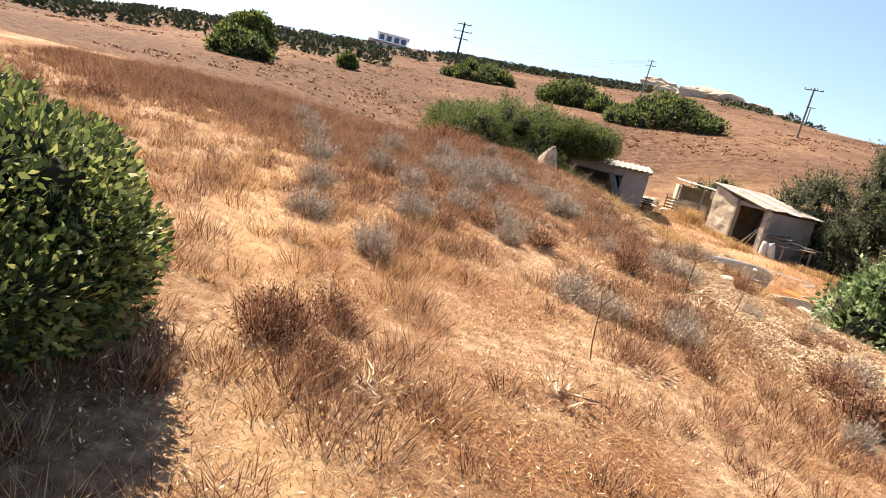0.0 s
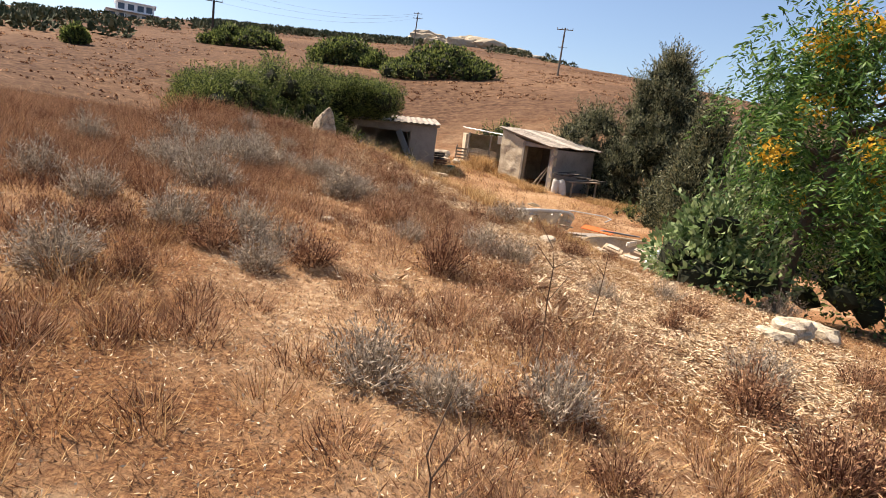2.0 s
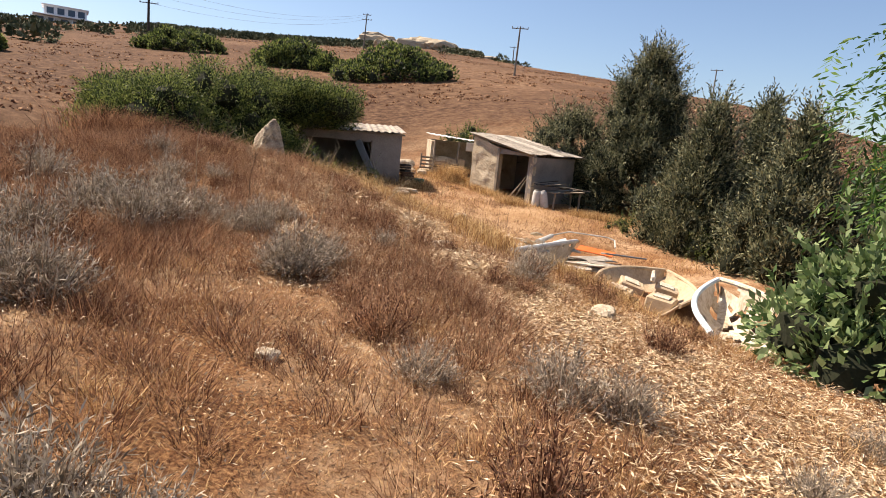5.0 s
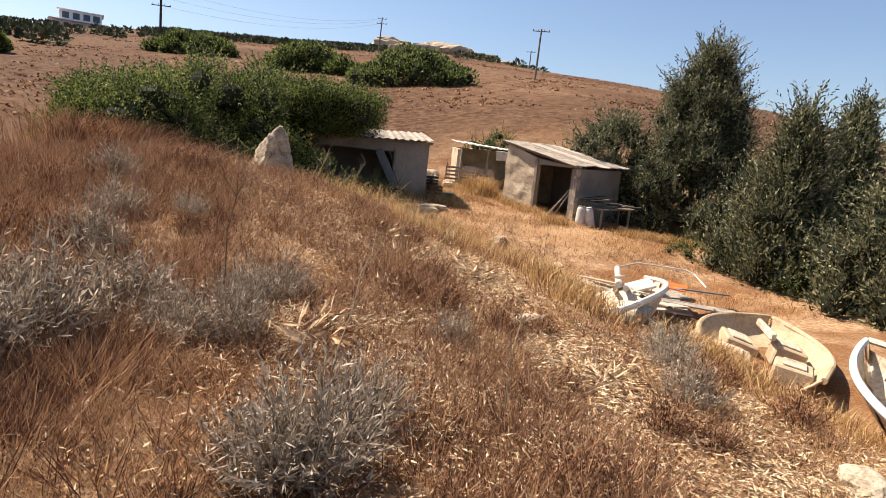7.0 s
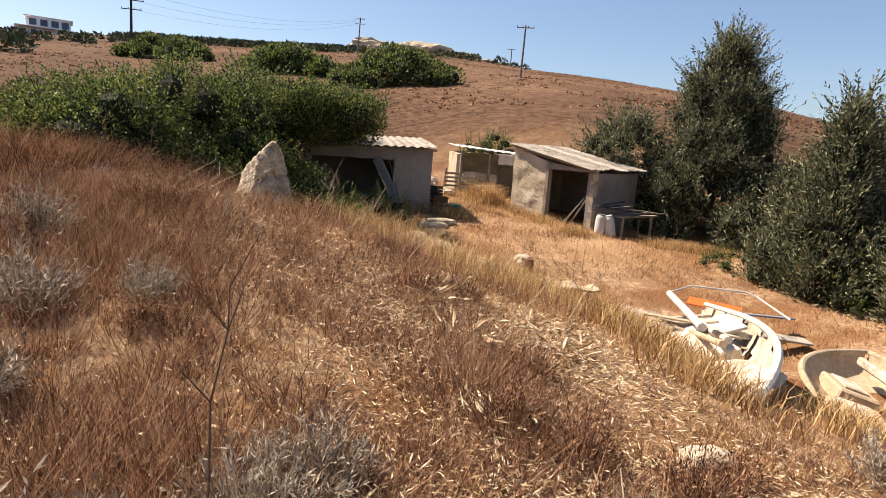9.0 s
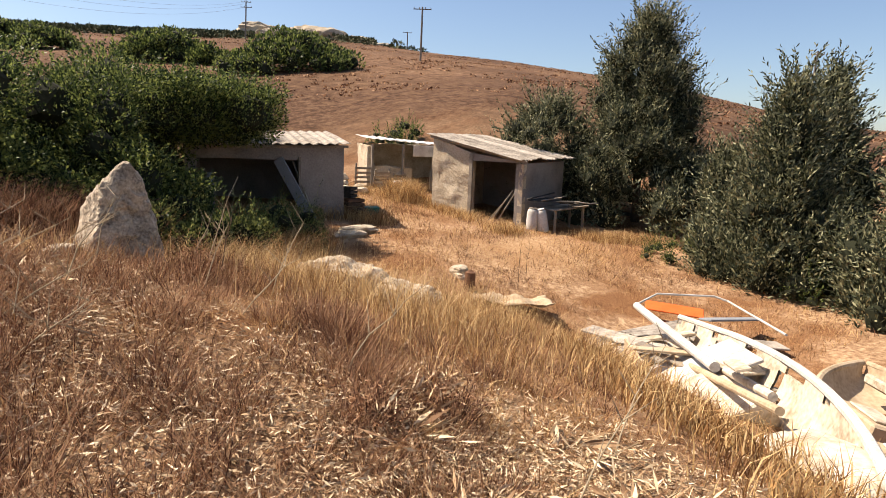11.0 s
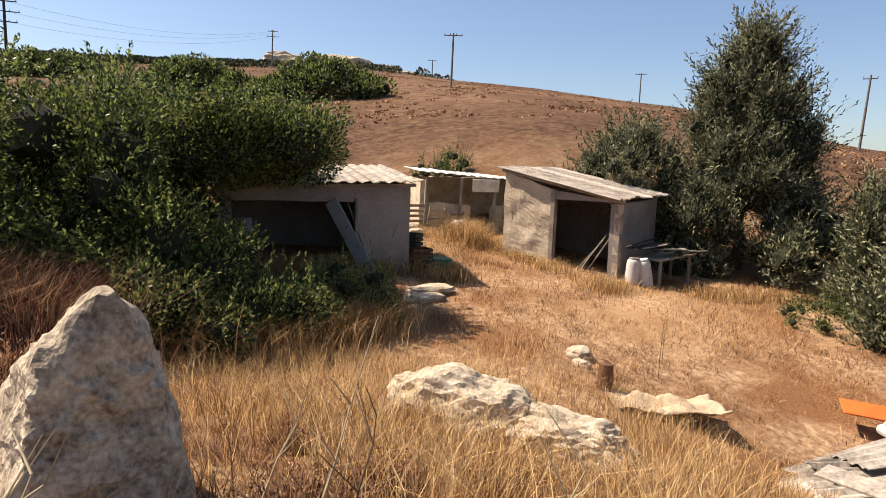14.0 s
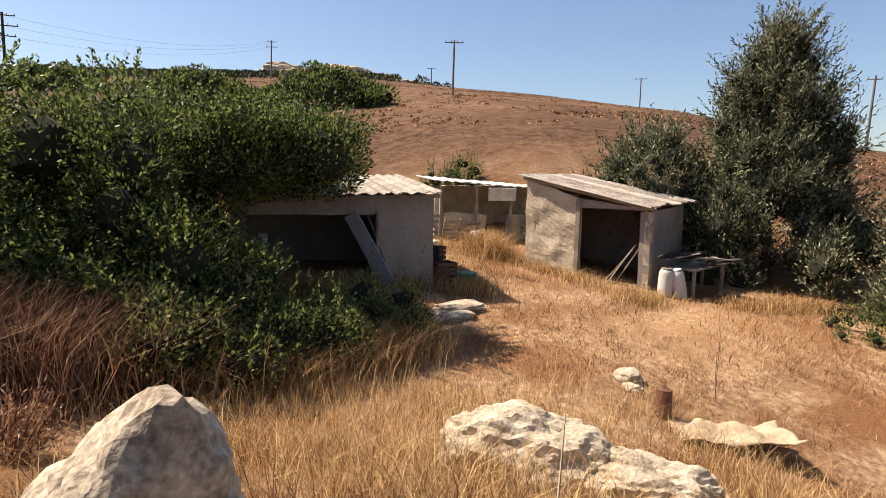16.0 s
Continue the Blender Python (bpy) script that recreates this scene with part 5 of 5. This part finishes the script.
stuff("brown_weeds", [tufts(9800, 120, 0.05, 0.2, 0.14, lambda x, y: walked(x, y) * np.clip(0.32 + 1.3 * fbm(x, y, 1.5, 2) + 0.55 * np.clip((y - 9) / 4, 0, 1) * (x < 5.5), 0.18, 1) * np.where((x > 6.0 + 0.05 * y) & (y < 17), 0.1, 1) * np.where(y - 0.4 * x > 17.5, 0.35, 1) * np.where((y < 4.6) & (x < 2.7), 0.6, 1) * np.where(np.hypot(x - 4.8, y - 19.3) < 0.9, 0.25, 1))], M_WEED, "reddish-brown dry weeds in loose tufts", "weeds")
stuff("tall_brown_weeds", [tufts(5200, 90, 0.10, 0.30, 0.17, lambda x, y: walked(x, y) * np.clip(0.55 + 1.1 * fbm(x, y, 1.3, 7), 0.05, 1) * np.clip((y - 8.2) / 2.5, 0, 1) * np.where(np.hypot(x - 4.8, y - 19.3) < 0.9, 0.2, 1), (-4, 6.3, 8.5, 19.3))], M_WEED, "dense dark brown weeds up the slope", "weeds")
x, y = field(230000, -3, 8.5, 2, 20, lambda x, y: np.clip(0.45 + 0.9 * fbm(x, y, 1.4, 2), 0.1, 1) * np.clip(1.2 - np.abs(x - 4.5) / 7, 0.2, 1))
z = ground_z(x, y) + rng.uniform(0.0, 0.22, len(x)) ** 1.4
stuff("chaff", [leaf_cards(np.stack([x, y, z], -1), unit(rng, len(x)), rng.uniform(0.01, 0.03, len(x)), rng.uniform(0.004, 0.009, len(x)), rng)], M_LITTER, "pale seed heads and chaff among the weeds", "chaff")
stuff("straw_tufts", [tufts(2600, 90, 0.07, 0.2, 0.13, lambda x, y: walked(x, y) * np.clip(0.5 + 1.0 * fbm(x, y, 1.2, 9), 0.1, 1))], M_STRAW, "small pale straw tufts on bare soil", "grass")
x, y = field(230000, 2, 16, 14.5, 36, lambda x, y: bank(x, y) * wreck_gap(x, y) * off_sheds(x, y) * np.clip(0.6 + 0.8 * fbm(x, y, 0.9, 4), 0.1, 1) * np.where(np.hypot(x - 5.0, y - 17.9) < 1.0, 0.15, 1))
stuff("golden_grass", [blades(x, y, rng.uniform(0.2, 0.55, len(x)) * (0.55 + 0.6 * bank(x, y)), rng.uniform(0.003, 0.007, len(x)), rng.uniform(0.1, 0.8, len(x)))], M_GOLD, "tall golden dry grass down the bank", "grass")
x, y = field(240000, 8, 24, 19, 40, lambda x, y: off_sheds(x, y) * np.clip(0.25 + 0.8 * fbm(x, y, 1.4, 6), 0.03, 1) * 0.6)
stuff("yard_grass", [blades(x, y, rng.uniform(0.04, 0.2, len(x)), rng.uniform(0.006, 0.012, len(x)), rng.uniform(0.2, 1.2, len(x)))], M_STRAW, "thin trampled straw over the yard", "grass")


def fringe(points, n, spread, h0, h1):
    p = np.array(points)[rng.integers(0, len(points), n)] + rng.normal(size=(n, 2)) * spread
    return blades(p[:, 0], p[:, 1], rng.uniform(h0, h1, n), rng.uniform(0.007, 0.014, n), rng.uniform(0.1, 0.7, n))


stuff("yard_weeds", [tufts(1500, 60, 0.06, 0.2, 0.22, lambda x, y: off_sheds(x, y) * np.clip(0.25 + 1.2 * fbm(x, y, 1.3, 5), 0.03, 1), (8.5, 19.5, 21, 35))], M_WEED, "thin brown weeds over the yard", "weeds")
stuff("wreck_weeds", [fringe([(8.6, 16.2), (8.8, 17.0), (9.4, 18.0), (10.0, 19.0), (10.8, 20.0), (8.2, 15.2), (9.6, 14.7), (10.4, 14.6), (10.8, 15.6), (11.6, 14.2)], 6000, 0.28, 0.12, 0.38)], M_GOLD, "tall dry grass growing round the wrecks", "grass")
stuff("shed_weeds", [fringe([(14.5 + 0.15 * i, 27.3 + 0.02 * i) for i in range(4)] + [(14.6, 29 + 0.4 * i) for i in range(10)] + [(17.2 + 0.3 * i, 26.5) for i in range(9)] + [(13.9, 33.2), (13.7, 32.6), (13.5, 34.0)], 8000, 0.28, 0.1, 0.38),
                     fringe([(7.6 + 0.3 * i, 28.9 + 0.02 * i) for i in range(12)] + [(11.3, 28.3), (11.1, 28.6)], 7000, 0.25, 0.15, 0.5), fringe([(14.0, 31.9), (13.8, 32.3), (14.1, 32.6)], 2500, 0.22, 0.4, 0.95)], M_GOLD, "tall brown grass along the shed walls", "grass")


def litter(n, spots, size=1.0):
    c = np.array(spots)
    k = rng.integers(0, len(c), n)
    x, y = c[k, 0] + rng.normal(size=n) * c[k, 2], c[k, 1] + rng.normal(size=n) * c[k, 3]
    z = ground_z(x, y) + rng.uniform(0.005, 0.06, n)
    a = rng.uniform(0, 2 * np.pi, n)
    ax = np.stack([np.cos(a), np.sin(a), rng.normal(size=n) * 0.3], -1)
    return leaf_cards(np.stack([x, y, z], -1), ax, size * rng.uniform(0.025, 0.085, n), size * rng.uniform(0.004, 0.012, n), rng)


stuff("leaf_litter", [litter(150000, [(8.0, 8.6, 1.0, 1.3), (7.2, 7.6, 0.9, 0.8), (6.4, 12.4, 0.9, 0.9), (7.2, 10.8, 0.8, 1.2), (8.2, 7.4, 0.8, 0.6), (5.6, 12.9, 0.7, 0.6), (7.0, 6.4, 0.7, 0.6), (6.4, 15.6, 0.7, 0.6)]), litter(5000, [(5.6, 16.6, 0.5, 0.5), (6.0, 14.4, 0.6, 0.6), (4.4, 18.2, 0.4, 0.3)]), litter(40000, [(5, 4, 3, 3), (5, 9, 3, 3), (5, 14, 2, 2)], 0.5), litter(9000, [(4.45, 17.5, 0.35, 0.35), (4.3, 18.5, 0.4, 0.3), (4.9, 16.6, 0.5, 0.4)])], M_LITTER, "bleached strips of dead leaves on the ground", "leaf litter")

# low scrub over the far slopes
def far_scrub():
    out = []
    n = 15000
    az = np.radians(rng.uniform(-50, 75, n))
    r = rng.uniform(34, 190, n)
    x, y = 5 + r * np.sin(az), 15 + r * np.cos(az)
    keep = fbm(x, y, 9, 3) + 0.25 * rng.normal(size=n) > 0.28
    x, y = x[keep], y[keep]
    for i in range(8):
        out.append(blades(x + rng.normal(size=len(x)) * 0.2, y + rng.normal(size=len(x)) * 0.2, rng.uniform(0.08, 0.22, len(x)), rng.uniform(0.08, 0.2, len(x)), rng.uniform(0.3, 1.2, len(x))))
    stuff("dry_scrub", out, M_WEED, "dark dry tussocks over the far slope", "scrub")


far_scrub()


def crest_scrub():
    """The dark shrub belt along the skyline."""
    rs = np.random.default_rng(51)
    cs, rr = [], []
    for a0, a1, r0, r1, n, size in ((-60, -4, 110, 250, 620, 1.05), (-6, 13, 150, 235, 520, 1.0), (20, 28, 150, 190, 26, 1.3), (-52, -14, 75, 110, 60, 1.3)):
        for _ in range(n):
            a, r = radians(rs.uniform(a0, a1)), rs.uniform(r0, r1)
            x, y = 5 + r * math.sin(a), 15 + r * math.cos(a)
            if abs(math.degrees(a) + 11) < 3.2 and r > 165:
                continue
            s = size * rs.uniform(0.5, 1.3)
            cs.append((x, y, gz(x, y) + 0.3 * s))
            rr.append(s)
    v, f = crown(cs, rr, 46, 0.75, 0.5, 5, 0.5, 0.6, 0.75)
    tagged(np_object("hill_scrub", v, f, M_SCRUB), "dark green scrub covering the skyline ridge", "scrub", "", "stuff")


crest_scrub()


def outcrops():
    rs = random.Random(9)
    for i in range(26):
        az = radians(rs.uniform(12.5, 20.5) if i < 20 else rs.uniform(20, 24))
        r = rs.uniform(195, 240)
        x, y = 5 + r * math.sin(az), 15 + r * math.cos(az)
        s = rs.uniform(1.2, 3.2)
        o = part("outcrop", rock((s * 2.2, s, s * 0.9), i + 0.7, 3, 0.3, 0.5), M_ROCK)
        o.location = (x, y, gz(x, y) + 0.3 * s)
        tagged(o, "grey-brown rocky outcrop on the ridge", "rock", "ridge outcrops")


outcrops()
lean_stick = part("stake", tube([(0, 0, -0.2), (0.35, 0, 1.5)], [0.05, 0.04], 7), M_STALK_PALE)
lean_stick.location = (-2.4, 50, gz(-2.4, 50))
tagged(lean_stick, "pale leaning wooden stake in the field", "stake")

# dry growth at the foot of the mastic bush
stuff("bush_foot_grass", [fringe([(5.8 + 0.36 * i, 25.0 + 0.14 * i) for i in range(9)], 7000, 0.3, 0.3, 0.75)], M_GOLD, "tall golden grass at the foot of the bush", "grass")
stuff("bush_foot_weeds", [fringe([(1.4 + 0.36 * i, 23.6 + 0.16 * i) for i in range(10)], 15000, 0.45, 0.45, 1.25)], M_WEED, "dry brown twiggy weeds before the bush", "weeds")
